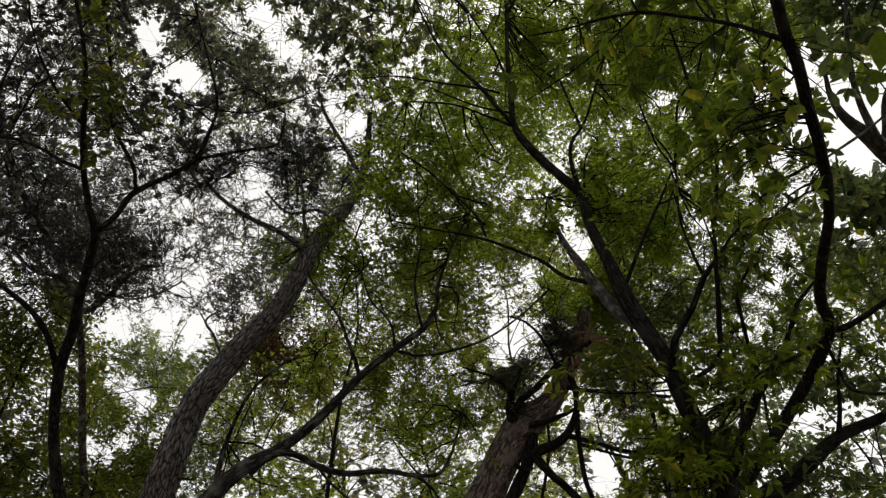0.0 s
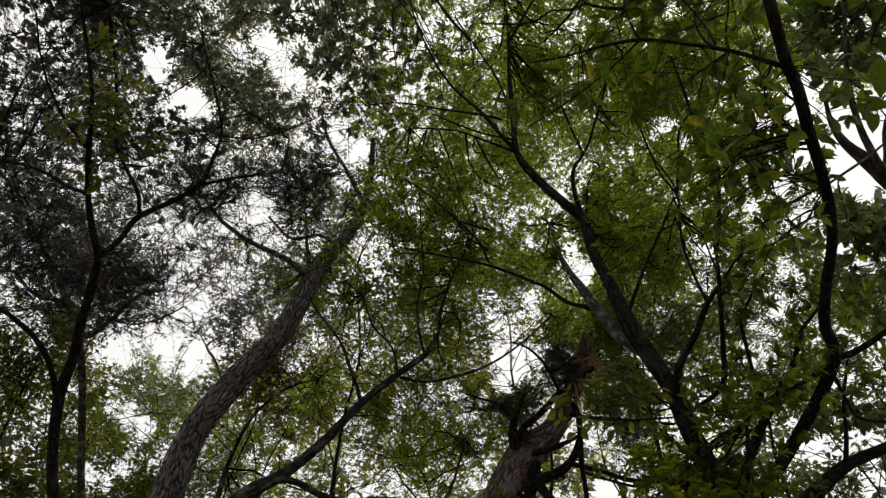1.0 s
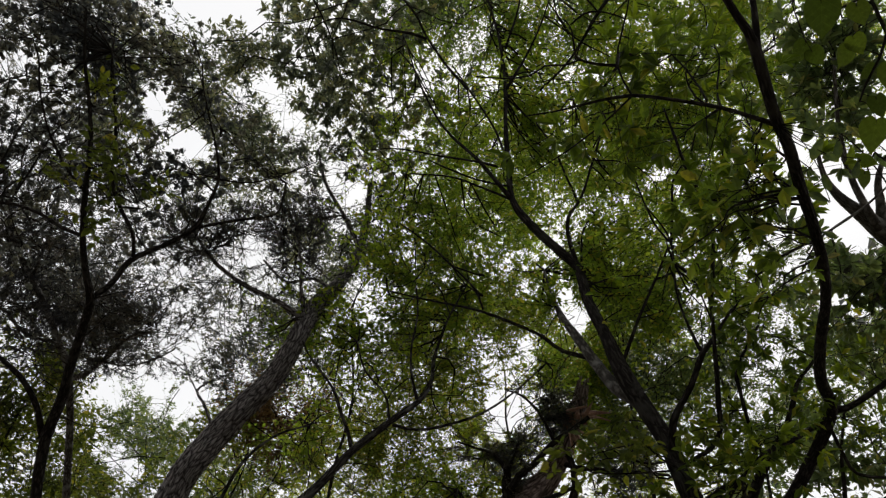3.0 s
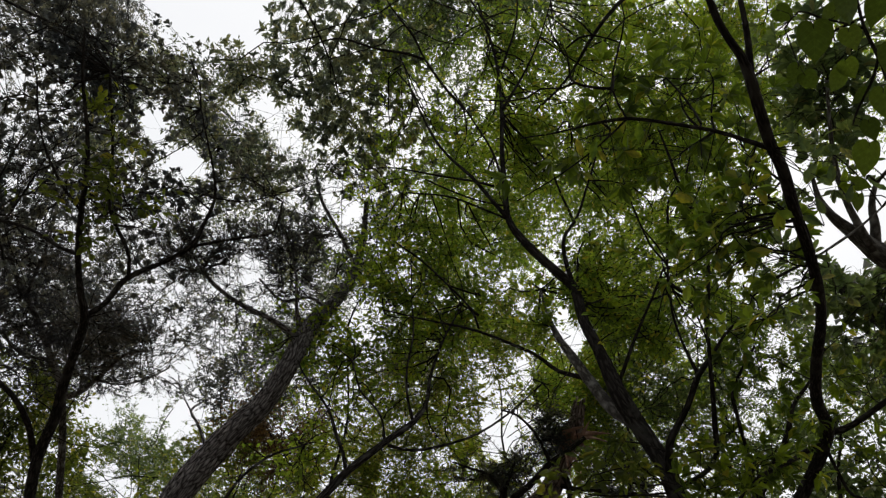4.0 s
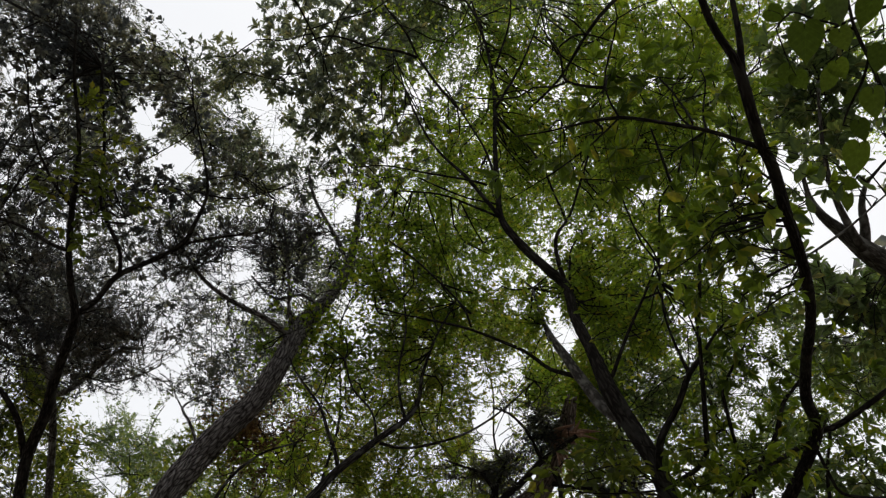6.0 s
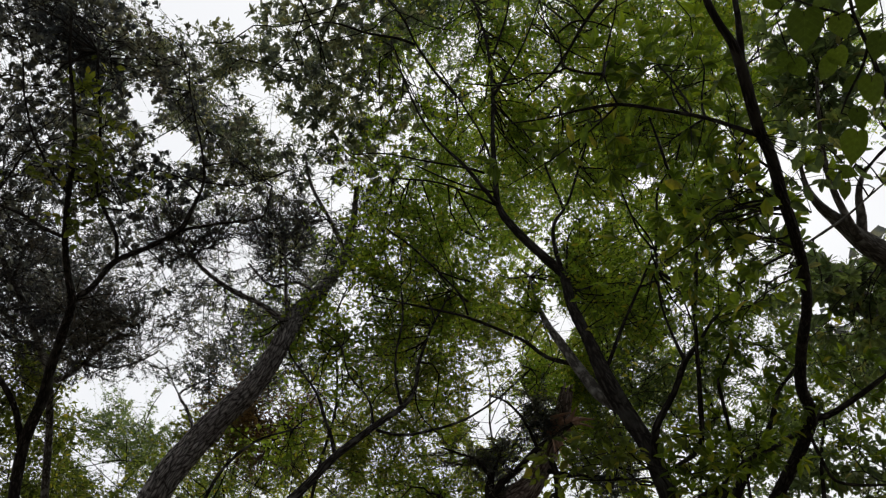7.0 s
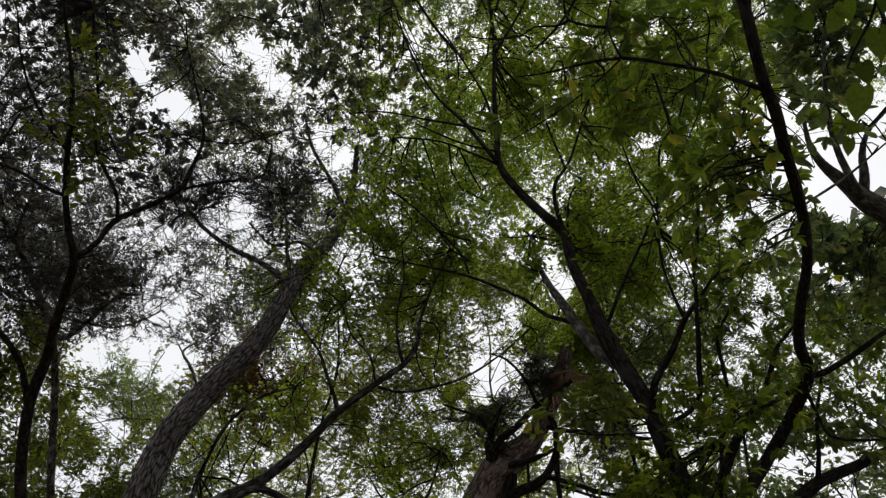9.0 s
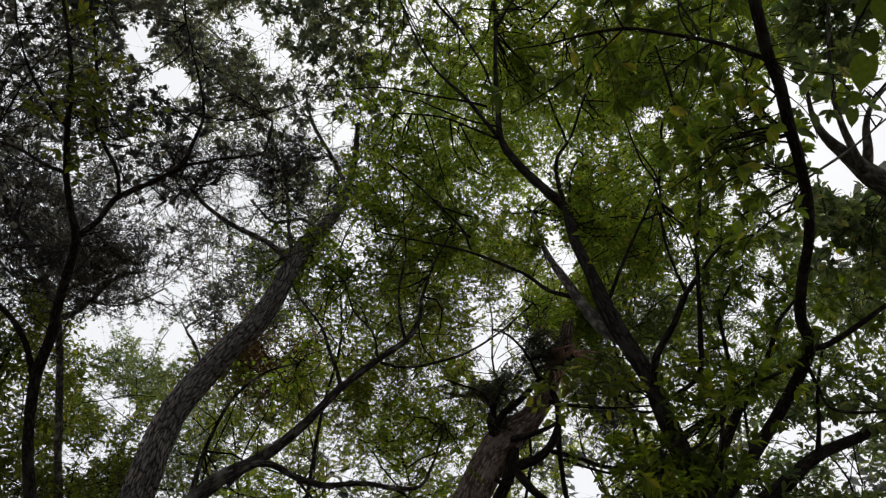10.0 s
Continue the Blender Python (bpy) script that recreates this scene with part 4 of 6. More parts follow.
# leaning pine with thick fissured grey-brown bark
tree, base, wood, rng = build_tree("leaning_pine", "leaning pine with thick fissured grey-brown bark", [
    ("trunk", [(-2.455, 5.998, 3.631, 0.1411), (-2.414, 5.927, 3.793, 0.1375), (-2.372, 5.853, 3.958, 0.1363), (-2.295, 5.747, 4.163, 0.1302), (-2.235, 5.685, 4.393, 0.1225), (-2.137, 5.617, 4.629, 0.1196), (-1.974, 5.588, 4.897, 0.1173), (-1.772, 5.509, 5.147, 0.1088), (-1.558, 5.466, 5.432, 0.0981), (-1.420, 5.415, 5.726, 0.0921), (-1.333, 5.413, 6.040, 0.0865), (-1.309, 5.608, 6.429, 0.0885), (-1.218, 5.803, 6.819, 0.0777), (-1.118, 6.035, 7.320, 0.0662), (-1.045, 6.241, 7.853, 0.0526), (-1.015, 6.445, 8.698, 0.0416), (-1.049, 6.554, 9.657, 0.0285)]),
    ("limb", [(-1.373, 5.581, 6.306, 0.0465), (-1.458, 5.482, 6.268, 0.0344), (-1.664, 5.319, 6.307, 0.0255), (-1.919, 5.161, 6.339, 0.0223), (-2.178, 4.957, 6.427, 0.0192), (-2.352, 4.718, 6.556, 0.0135)]),
    ("limb", [(-1.391, 5.551, 6.341, 0.0291), (-1.412, 5.309, 6.474, 0.0172), (-1.423, 5.143, 6.672, 0.0143), (-1.486, 4.959, 6.892, 0.0115)]),
    ("limb", [(-1.184, 5.862, 6.905, 0.0283), (-1.393, 5.699, 6.942, 0.0187), (-1.669, 5.650, 6.846, 0.0153), (-1.902, 5.429, 6.954, 0.0121)]),
    ("limb", [(-1.974, 5.528, 4.891, 0.0152), (-2.030, 5.463, 5.046, 0.0140), (-2.091, 5.381, 5.143, 0.0128), (-2.164, 5.364, 5.242, 0.0116), (-2.093, 5.359, 5.326, 0.0078), (-1.927, 5.309, 5.385, 0.0052)]),
    ("limb", [(-2.164, 5.364, 5.242, 0.0077), (-2.243, 5.336, 5.353, 0.0065), (-2.311, 5.249, 5.457, 0.0052), (-2.404, 5.209, 5.504, 0.0039)]),
    ("limb", [(-1.021, 6.266, 7.978, 0.0319), (-1.248, 6.060, 8.380, 0.0251), (-1.533, 5.912, 8.867, 0.0220), (-1.678, 5.751, 9.370, 0.0150)]),
], BARK_PINE, 11, 0.014, 64)
wiry(tree, base, wood, 60, 0.8, rng, BARK_DARK, 5.5)
grow(tree, base, wood, puff_centres([(-1.98, 4.96, 6.57, 0.39, 8), (-1.57, 5.14, 6.83, 0.29, 8), (-1.36, 5.98, 8.95, 0.59, 8), (-1.75, 4.75, 6.83, 0.28, 7), (-0.99, 6.43, 9.50, 0.64, 8), (-1.61, 6.06, 8.38, 0.43, 7), (-2.41, 4.72, 6.56, 0.27, 6)], rng), rng, "needle", BARK_DARK, NEEDLE, 0.42, 12, 36, (0.10, 0.0055), NEEDLE_SHAPE)


# slim dark-stemmed broadleaf tree with a forked trunk
tree, base, wood, rng = build_tree("dark_sapling", "slim dark-stemmed broadleaf tree with a forked trunk", [
    ("trunk", [(-3.589, 6.811, 3.906, 0.0591), (-3.680, 6.585, 4.253, 0.0551), (-3.734, 6.320, 4.647, 0.0489), (-3.685, 5.972, 5.062, 0.0511), (-3.492, 5.627, 5.318, 0.0482), (-3.388, 5.357, 5.484, 0.0431), (-3.193, 4.972, 5.632, 0.0397), (-3.044, 4.657, 5.695, 0.0365), (-3.048, 4.435, 5.804, 0.0279), (-3.041, 4.163, 5.973, 0.0255), (-2.991, 3.852, 6.189, 0.0231), (-2.922, 3.519, 6.429, 0.0190), (-2.903, 3.254, 6.590, 0.0149), (-2.910, 2.967, 6.776, 0.0128), (-2.876, 2.632, 7.019, 0.0090)]),
    ("limb", [(-3.044, 4.657, 5.695, 0.0304), (-2.907, 4.636, 5.877, 0.0247), (-2.795, 4.578, 6.101, 0.0272), (-2.559, 4.563, 6.274, 0.0234), (-2.274, 4.456, 6.401, 0.0212), (-2.155, 4.310, 6.576, 0.0170), (-2.072, 4.160, 6.754, 0.0149), (-2.061, 3.949, 6.851, 0.0105), (-2.132, 3.768, 7.066, 0.0084), (-2.214, 3.555, 7.320, 0.0063)]),
    ("limb", [(-2.775, 4.555, 6.128, 0.0188), (-2.752, 4.355, 6.211, 0.0165), (-2.861, 4.095, 6.365, 0.0162), (-2.873, 3.888, 6.456, 0.0140), (-2.812, 3.640, 6.596, 0.0118), (-2.793, 3.338, 6.801, 0.0096), (-2.840, 3.066, 7.125, 0.0077)]),
    ("limb", [(-2.274, 4.456, 6.401, 0.0149), (-2.020, 4.484, 6.523, 0.0129), (-1.810, 4.592, 6.706, 0.0111), (-1.606, 4.625, 6.823, 0.0090), (-1.557, 4.498, 7.130, 0.0069)]),
    ("limb", [(-2.072, 4.160, 6.754, 0.0085), (-1.810, 4.241, 6.814, 0.0065), (-1.539, 4.317, 7.034, 0.0067), (-1.232, 4.292, 7.219, 0.0045)]),
    ("limb", [(-3.707, 5.955, 5.082, 0.0333), (-3.727, 5.678, 5.256, 0.0285), (-3.809, 5.445, 5.379, 0.0259), (-3.906, 5.269, 5.433, 0.0234), (-3.999, 5.113, 5.464, 0.0209), (-4.238, 4.920, 5.538, 0.0165)]),
    ("limb", [(-3.041, 4.163, 5.973, 0.0176), (-3.277, 4.185, 6.102, 0.0159), (-3.528, 4.181, 6.263, 0.0142), (-3.836, 4.193, 6.403, 0.0144), (-4.254, 4.244, 6.499, 0.0125)]),
    ("limb", [(-2.981, 3.867, 6.171, 0.0135), (-3.116, 3.653, 6.270, 0.0114), (-3.221, 3.400, 6.416, 0.0093), (-3.254, 3.139, 6.571, 0.0073)]),
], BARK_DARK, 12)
wiry(tree, base, wood, 60, 0.7, rng, BARK_DARK, 4.5)
grow(tree, base, wood, puff_centres([(-3.98, 4.01, 7.56, 0.66, 10), (-3.22, 3.92, 7.51, 0.60, 10), (-2.91, 4.56, 7.21, 0.45, 7), (-4.10, 4.56, 7.21, 0.45, 6), (-2.64, 4.82, 7.21, 0.29, 3), (-3.12, 3.38, 8.00, 0.69, 10), (-3.92, 3.31, 8.08, 0.69, 10), (-2.64, 4.09, 8.08, 0.29, 3), (-2.12, 4.63, 7.75, 0.30, 3), (-3.49, 2.97, 8.49, 0.69, 8), (-2.83, 5.00, 6.85, 0.29, 2), (-4.45, 5.18, 6.79, 0.35, 3)], rng), rng, "whorl", BARK_DARK, LEAF_SILHOUETTE, 0.45, 15, 15, (0.049, 0.024), OVAL, singles=300)
grow(tree, base, wood, puff_centres([(-2.74, 3.26, 6.64, 0.21, 2), (-2.90, 3.43, 6.16, 0.15, 1), (-3.10, 3.52, 5.96, 0.20, 1), (-2.67, 3.65, 6.27, 0.26, 2), (-2.51, 3.87, 6.18, 0.21, 1), (-2.86, 3.83, 5.85, 0.20, 1)], rng), rng, "side", BARK_DARK, LEAF_OLIVE, 0.3, 7, 6, (0.082, 0.040), LANCE)


# thin pine with sparse dark needles and wiry twigs
tree, base, wood, rng = build_tree("bare_pine", "thin pine with sparse dark needles and wiry twigs", [
    ("trunk", [(-4.800, 9.706, 4.812, 0.0528), (-4.831, 9.025, 5.624, 0.0497), (-4.838, 8.246, 6.552, 0.0466), (-4.862, 7.678, 7.074, 0.0461), (-4.959, 7.358, 7.300, 0.0486), (-5.089, 6.996, 7.575, 0.0391), (-5.237, 6.687, 7.788, 0.0357), (-5.409, 6.336, 8.050, 0.0324), (-5.552, 5.968, 8.490, 0.0265), (-5.696, 5.553, 8.984, 0.0206)]),
    ("limb", [(-4.840, 7.735, 7.005, 0.0430), (-4.625, 7.634, 6.970, 0.0365), (-4.319, 7.429, 7.059, 0.0301), (-3.946, 7.153, 7.233, 0.0208), (-3.544, 7.028, 7.226, 0.0147)]),
    ("limb", [(-5.237, 6.687, 7.788, 0.0238), (-5.086, 6.429, 7.940, 0.0176), (-4.923, 6.129, 8.141, 0.0145), (-4.852, 5.901, 8.413, 0.0116)]),
    ("limb", [(-4.959, 7.358, 7.300, 0.0274), (-5.309, 7.231, 7.295, 0.0180), (-5.541, 6.966, 7.455, 0.0149), (-5.839, 6.798, 7.500, 0.0118)]),
    ("limb", [(-4.319, 7.429, 7.059, 0.0180), (-3.982, 7.386, 6.955, 0.0119), (-3.615, 7.259, 6.951, 0.0118), (-3.291, 7.087, 7.000, 0.0087)]),
    ("limb", [(-5.089, 6.996, 7.575, 0.0210), (-4.598, 6.873, 7.566, 0.0149), (-4.082, 6.844, 7.446, 0.0118), (-3.759, 6.798, 7.500, 0.0088)]),
], BARK_PALE, 13)
wiry(tree, base, wood, 90, 0.9, rng, BARK_DARK)
grow(tree, base, wood, puff_centres([(-4.02, 7.20, 7.18, 0.33, 4), (-3.54, 7.05, 7.20, 0.32, 4), (-4.36, 7.42, 7.07, 0.29, 3), (-5.25, 6.69, 7.79, 0.47, 4), (-5.48, 6.24, 8.16, 0.47, 4), (-4.85, 6.17, 8.09, 0.39, 4), (-5.84, 6.84, 7.45, 0.47, 3), (-4.55, 6.84, 7.45, 0.39, 3), (-3.90, 6.82, 7.47, 0.32, 3), (-3.36, 7.11, 6.97, 0.28, 4), (-4.87, 7.23, 7.29, 0.40, 4), (-5.25, 7.06, 7.34, 0.40, 4), (-3.22, 6.95, 7.16, 0.28, 3), (-4.26, 6.94, 7.34, 0.39, 4)], rng), rng, "needle", BARK_DARK, NEEDLE, 0.5, 15, 34, (0.10, 0.0085), NEEDLE_SHAPE)


# low-forking oak with long spreading limbs
tree, base, wood, rng = build_tree("spreading_oak", "low-forking oak with long spreading limbs", [
    ("trunk", [(-2.026, 5.779, 3.425, 0.0878), (-1.891, 5.748, 3.774, 0.0758), (-1.693, 5.786, 4.039, 0.0647), (-1.403, 5.864, 4.257, 0.0507), (-1.134, 5.853, 4.503, 0.0436), (-0.946, 5.813, 4.706, 0.0379), (-0.773, 5.779, 4.902, 0.0364), (-0.449, 5.737, 5.187, 0.0307), (-0.197, 5.742, 5.413, 0.0269), (-0.079, 5.835, 5.691, 0.0209), (-0.047, 5.831, 6.007, 0.0167), (0.085, 5.818, 6.490, 0.0124), (0.286, 5.731, 6.904, 0.0076)]),
    ("limb", [(-1.645, 5.817, 4.002, 0.0392), (-1.478, 5.814, 4.162, 0.0319), (-1.294, 5.855, 4.190, 0.0281), (-1.107, 5.966, 4.135, 0.0284), (-0.874, 6.107, 4.122, 0.0268), (-0.531, 6.191, 4.178, 0.0230), (-0.254, 6.315, 4.187, 0.0212), (-0.032, 6.398, 4.243, 0.0173), (0.085, 6.365, 4.438, 0.0131), (0.198, 6.307, 4.818, 0.0090)]),
    ("limb", [(-0.773, 5.779, 4.902, 0.0214), (-0.821, 5.712, 5.061, 0.0173), (-0.894, 5.594, 5.202, 0.0173), (-0.975, 5.506, 5.383, 0.0130), (-1.164, 5.397, 5.592, 0.0109), (-1.279, 5.380, 5.768, 0.0089), (-1.397, 5.282, 6.039, 0.0068)]),
    ("limb", [(-0.422, 5.754, 5.166, 0.0175), (-0.210, 5.824, 5.160, 0.0132), (0.060, 5.840, 5.219, 0.0133), (0.418, 5.848, 5.365, 0.0113), (0.759, 5.789, 5.591, 0.0091), (1.064, 5.697, 5.856, 0.0070)]),
    ("limb", [(-0.197, 5.742, 5.413, 0.0179), (-0.258, 5.636, 5.618, 0.0135), (-0.273, 5.538, 5.890, 0.0114), (-0.221, 5.399, 6.211, 0.0093), (-0.252, 5.254, 6.540, 0.0071)]),
    ("limb", [(-1.914, 5.807, 3.703, 0.0265), (-1.984, 6.080, 4.311, 0.0230), (-1.927, 6.025, 4.532, 0.0170), (-1.810, 5.932, 4.799, 0.0151), (-1.666, 5.901, 4.990, 0.0131), (-1.485, 5.902, 5.145, 0.0111), (-1.232, 5.936, 5.260, 0.0090)]),
    ("limb", [(-0.254, 6.315, 4.187, 0.0149), (-0.100, 6.490, 4.134, 0.0129), (0.032, 6.725, 4.009, 0.0109)]),
    ("limb", [(-1.107, 5.966, 4.135, 0.0142), (-0.959, 6.080, 3.999, 0.0122), (-0.723, 6.308, 3.884, 0.0103)]),
    ("limb", [(-0.449, 5.737, 5.187, 0.0131), (-0.509, 5.659, 5.435, 0.0111), (-0.709, 5.600, 5.660, 0.0090), (-0.803, 5.502, 5.933, 0.0069)]),
], BARK_OAK, 14)
wiry(tree, base, wood, 45, 0.7, rng, BARK_DARK)
grow(tree, base, wood, puff_centres([(-0.67, 5.23, 6.72, 0.19, 3), (-0.55, 5.13, 6.99, 0.27, 3), (-0.51, 5.08, 7.37, 0.27, 3), (-1.41, 6.29, 6.39, 0.50, 8), (-0.67, 6.37, 6.61, 0.52, 8), (-0.16, 6.18, 7.14, 0.60, 6), (0.32, 6.50, 7.24, 0.55, 5), (1.07, 6.53, 6.42, 0.32, 3), (0.42, 6.86, 5.87, 0.38, 5), (-1.02, 6.53, 5.95, 0.37, 3), (0.10, 7.18, 5.33, 0.44, 6), (-0.51, 7.06, 5.00, 0.36, 4), (-1.41, 6.86, 5.72, 0.31, 3), (-0.92, 6.12, 6.75, 0.45, 4), (-0.43, 5.96, 7.57, 0.54, 5), (-0.02, 7.63, 4.49, 0.43, 5), (-1.68, 7.26, 4.46, 0.35, 3)], rng), rng, "side", BARK_DARK, LEAF_OAK, 0.56, 11, 15, (0.056, 0.027), LANCE, singles=300)


# red-barked pine with a snapped-off splintered top
tree, base, wood, rng = build_tree("broken_pine", "red-barked pine with a snapped-off splintered top", [
    ("trunk", [(0.202, 7.229, 3.938, 0.1852), (0.422, 7.101, 4.274, 0.1797), (0.584, 6.965, 4.584, 0.1734), (0.722, 6.854, 4.804, 0.1748), (0.853, 6.783, 4.920, 0.1811), (0.982, 6.726, 4.999, 0.1521), (1.101, 6.659, 5.093, 0.1200), (1.209, 6.563, 5.237, 0.1086), (1.301, 6.449, 5.405, 0.0971), (1.375, 6.338, 5.563, 0.0885), (1.436, 6.236, 5.699, 0.0827), (1.473, 6.138, 5.832, 0.0739)]),
    ("limb", [(0.778, 6.760, 4.871, 0.0754), (0.718, 6.670, 4.952, 0.0753), (0.687, 6.577, 5.031, 0.0520), (0.698, 6.502, 5.106, 0.0317), (0.738, 6.432, 5.184, 0.0173), (0.785, 6.377, 5.270, 0.0087)]),
    ("limb", [(0.631, 7.036, 4.120, 0.0670), (0.774, 6.923, 4.378, 0.0650), (0.859, 6.838, 4.559, 0.0626), (0.899, 6.755, 4.733, 0.0630), (0.903, 6.752, 4.855, 0.0579)]),
    ("limb", [(0.862, 6.850, 4.655, 0.0517), (0.940, 6.750, 4.610, 0.0538), (1.035, 6.677, 4.619, 0.0506), (1.130, 6.648, 4.647, 0.0506), (1.238, 6.591, 4.729, 0.0422), (1.309, 6.522, 4.841, 0.0367), (1.360, 6.439, 4.984, 0.0312)]),
    ("limb", [(1.480, 6.022, 5.451, 0.0226), (1.291, 6.130, 5.347, 0.0255), (1.134, 6.208, 5.270, 0.0284), (0.935, 6.385, 5.119, 0.0342), (0.809, 6.490, 5.062, 0.0373), (0.737, 6.599, 4.979, 0.0432)]),
    ("limb", [(0.818, 6.749, 4.884, 0.0406), (0.917, 6.613, 4.837, 0.0342), (1.048, 6.517, 4.832, 0.0282), (1.215, 6.464, 4.880, 0.0225), (1.327, 6.420, 4.924, 0.0169)]),
    ("limb", [(1.285, 6.442, 5.321, 0.0321), (1.341, 6.423, 5.128, 0.0315), (1.338, 6.556, 4.760, 0.0281), (1.368, 6.699, 4.558, 0.0252), (1.407, 6.833, 4.353, 0.0251), (1.470, 6.888, 4.177, 0.0249), (1.558, 7.046, 3.986, 0.0166)]),
    ("limb", [(0.905, 6.767, 4.582, 0.0453), (0.968, 6.743, 4.489, 0.0420), (1.078, 6.775, 4.375, 0.0389), (1.224, 6.889, 4.301, 0.0391), (1.405, 7.014, 4.168, 0.0336)]),
    ("limb", [(0.724, 6.822, 4.505, 0.0226), (0.790, 6.786, 4.443, 0.0224), (0.884, 6.772, 4.449, 0.0196)]),
    ("limb", [(1.247, 6.510, 5.215, 0.0262), (1.389, 6.460, 5.148, 0.0230), (1.712, 6.501, 5.145, 0.0174), (2.035, 6.619, 5.189, 0.0176), (2.389, 6.726, 5.214, 0.0119)]),
    ("limb", [(1.215, 6.604, 4.711, 0.0225), (1.332, 6.640, 4.704, 0.0254), (1.577, 6.756, 4.703, 0.0229), (1.863, 6.915, 4.690, 0.0232), (2.241, 7.021, 4.712, 0.0147)]),
    ("limb", [(1.348, 6.642, 4.645, 0.0168), (1.447, 6.699, 4.647, 0.0170), (1.654, 6.777, 4.616, 0.0142), (1.897, 6.932, 4.630, 0.0145), (2.155, 7.064, 4.676, 0.0088)]),
    ("limb", [(1.135, 6.196, 5.289, 0.0199), (1.006, 6.079, 5.514, 0.0143), (0.845, 6.085, 5.725, 0.0117), (0.687, 6.149, 5.839, 0.0089)]),
    ("limb", [(0.696, 6.484, 5.097, 0.0230), (0.555, 6.412, 5.251, 0.0145), (0.383, 6.394, 5.306, 0.0116), (0.206, 6.457, 5.410, 0.0088)]),
], BARK_RED, 15, 0.010, 44, 0.07, 0.5, BARK_GREY)
wiry(tree, base, wood, 14, 0.45, rng, BARK_DARK, 4.5)
grow(tree, base, wood, puff_centres([(0.82, 6.31, 5.39, 0.27, 3), (0.58, 6.40, 5.27, 0.24, 2), (1.02, 6.16, 5.57, 0.24, 2), (1.17, 6.02, 5.75, 0.21, 1), (0.67, 6.49, 5.10, 0.21, 1), (0.39, 6.48, 5.36, 0.21, 1), (1.67, 6.70, 5.02, 0.25, 2), (1.29, 6.91, 4.50, 0.24, 1), (1.14, 6.79, 4.57, 0.18, 1), (2.06, 6.68, 5.27, 0.22, 1), (1.91, 6.57, 5.55, 0.19, 1)], rng), rng, "needle", BARK_DARK, NEEDLE, 0.30, 13, 40, (0.045, 0.0048), NEEDLE_SHAPE)
grow(tree, base, wood, puff_centres([(0.78, 6.54, 5.39, 0.21, 8), (0.57, 6.57, 5.38, 0.17, 5), (0.82, 6.56, 5.14, 0.18, 5), (1.14, 6.05, 5.70, 0.15, 6), (1.25, 6.13, 5.55, 0.13, 4), (1.10, 6.21, 5.46, 0.12, 4), (0.69, 6.49, 5.50, 0.15, 4), (1.69, 6.41, 5.32, 0.15, 3), (1.93, 6.47, 5.09, 0.13, 2), (1.78, 6.72, 5.13, 0.17, 4), (2.02, 6.72, 5.00, 0.17, 4), (2.17, 6.57, 5.21, 0.15, 4), (1.90, 6.88, 4.76, 0.16, 3), (2.16, 6.43, 5.46, 0.15, 3)], rng), rng, "side", BARK_DARK, LEAF_SILHOUETTE, 0.26, 9, 18, (0.036, 0.014), SMALL, slim=0.6)


splinters(next(ob for ob in tree.children if ob.name.startswith("trunk")), base, (1.43, 6.20, 5.58), (0.86, -0.25, 0.18), 24, 5)

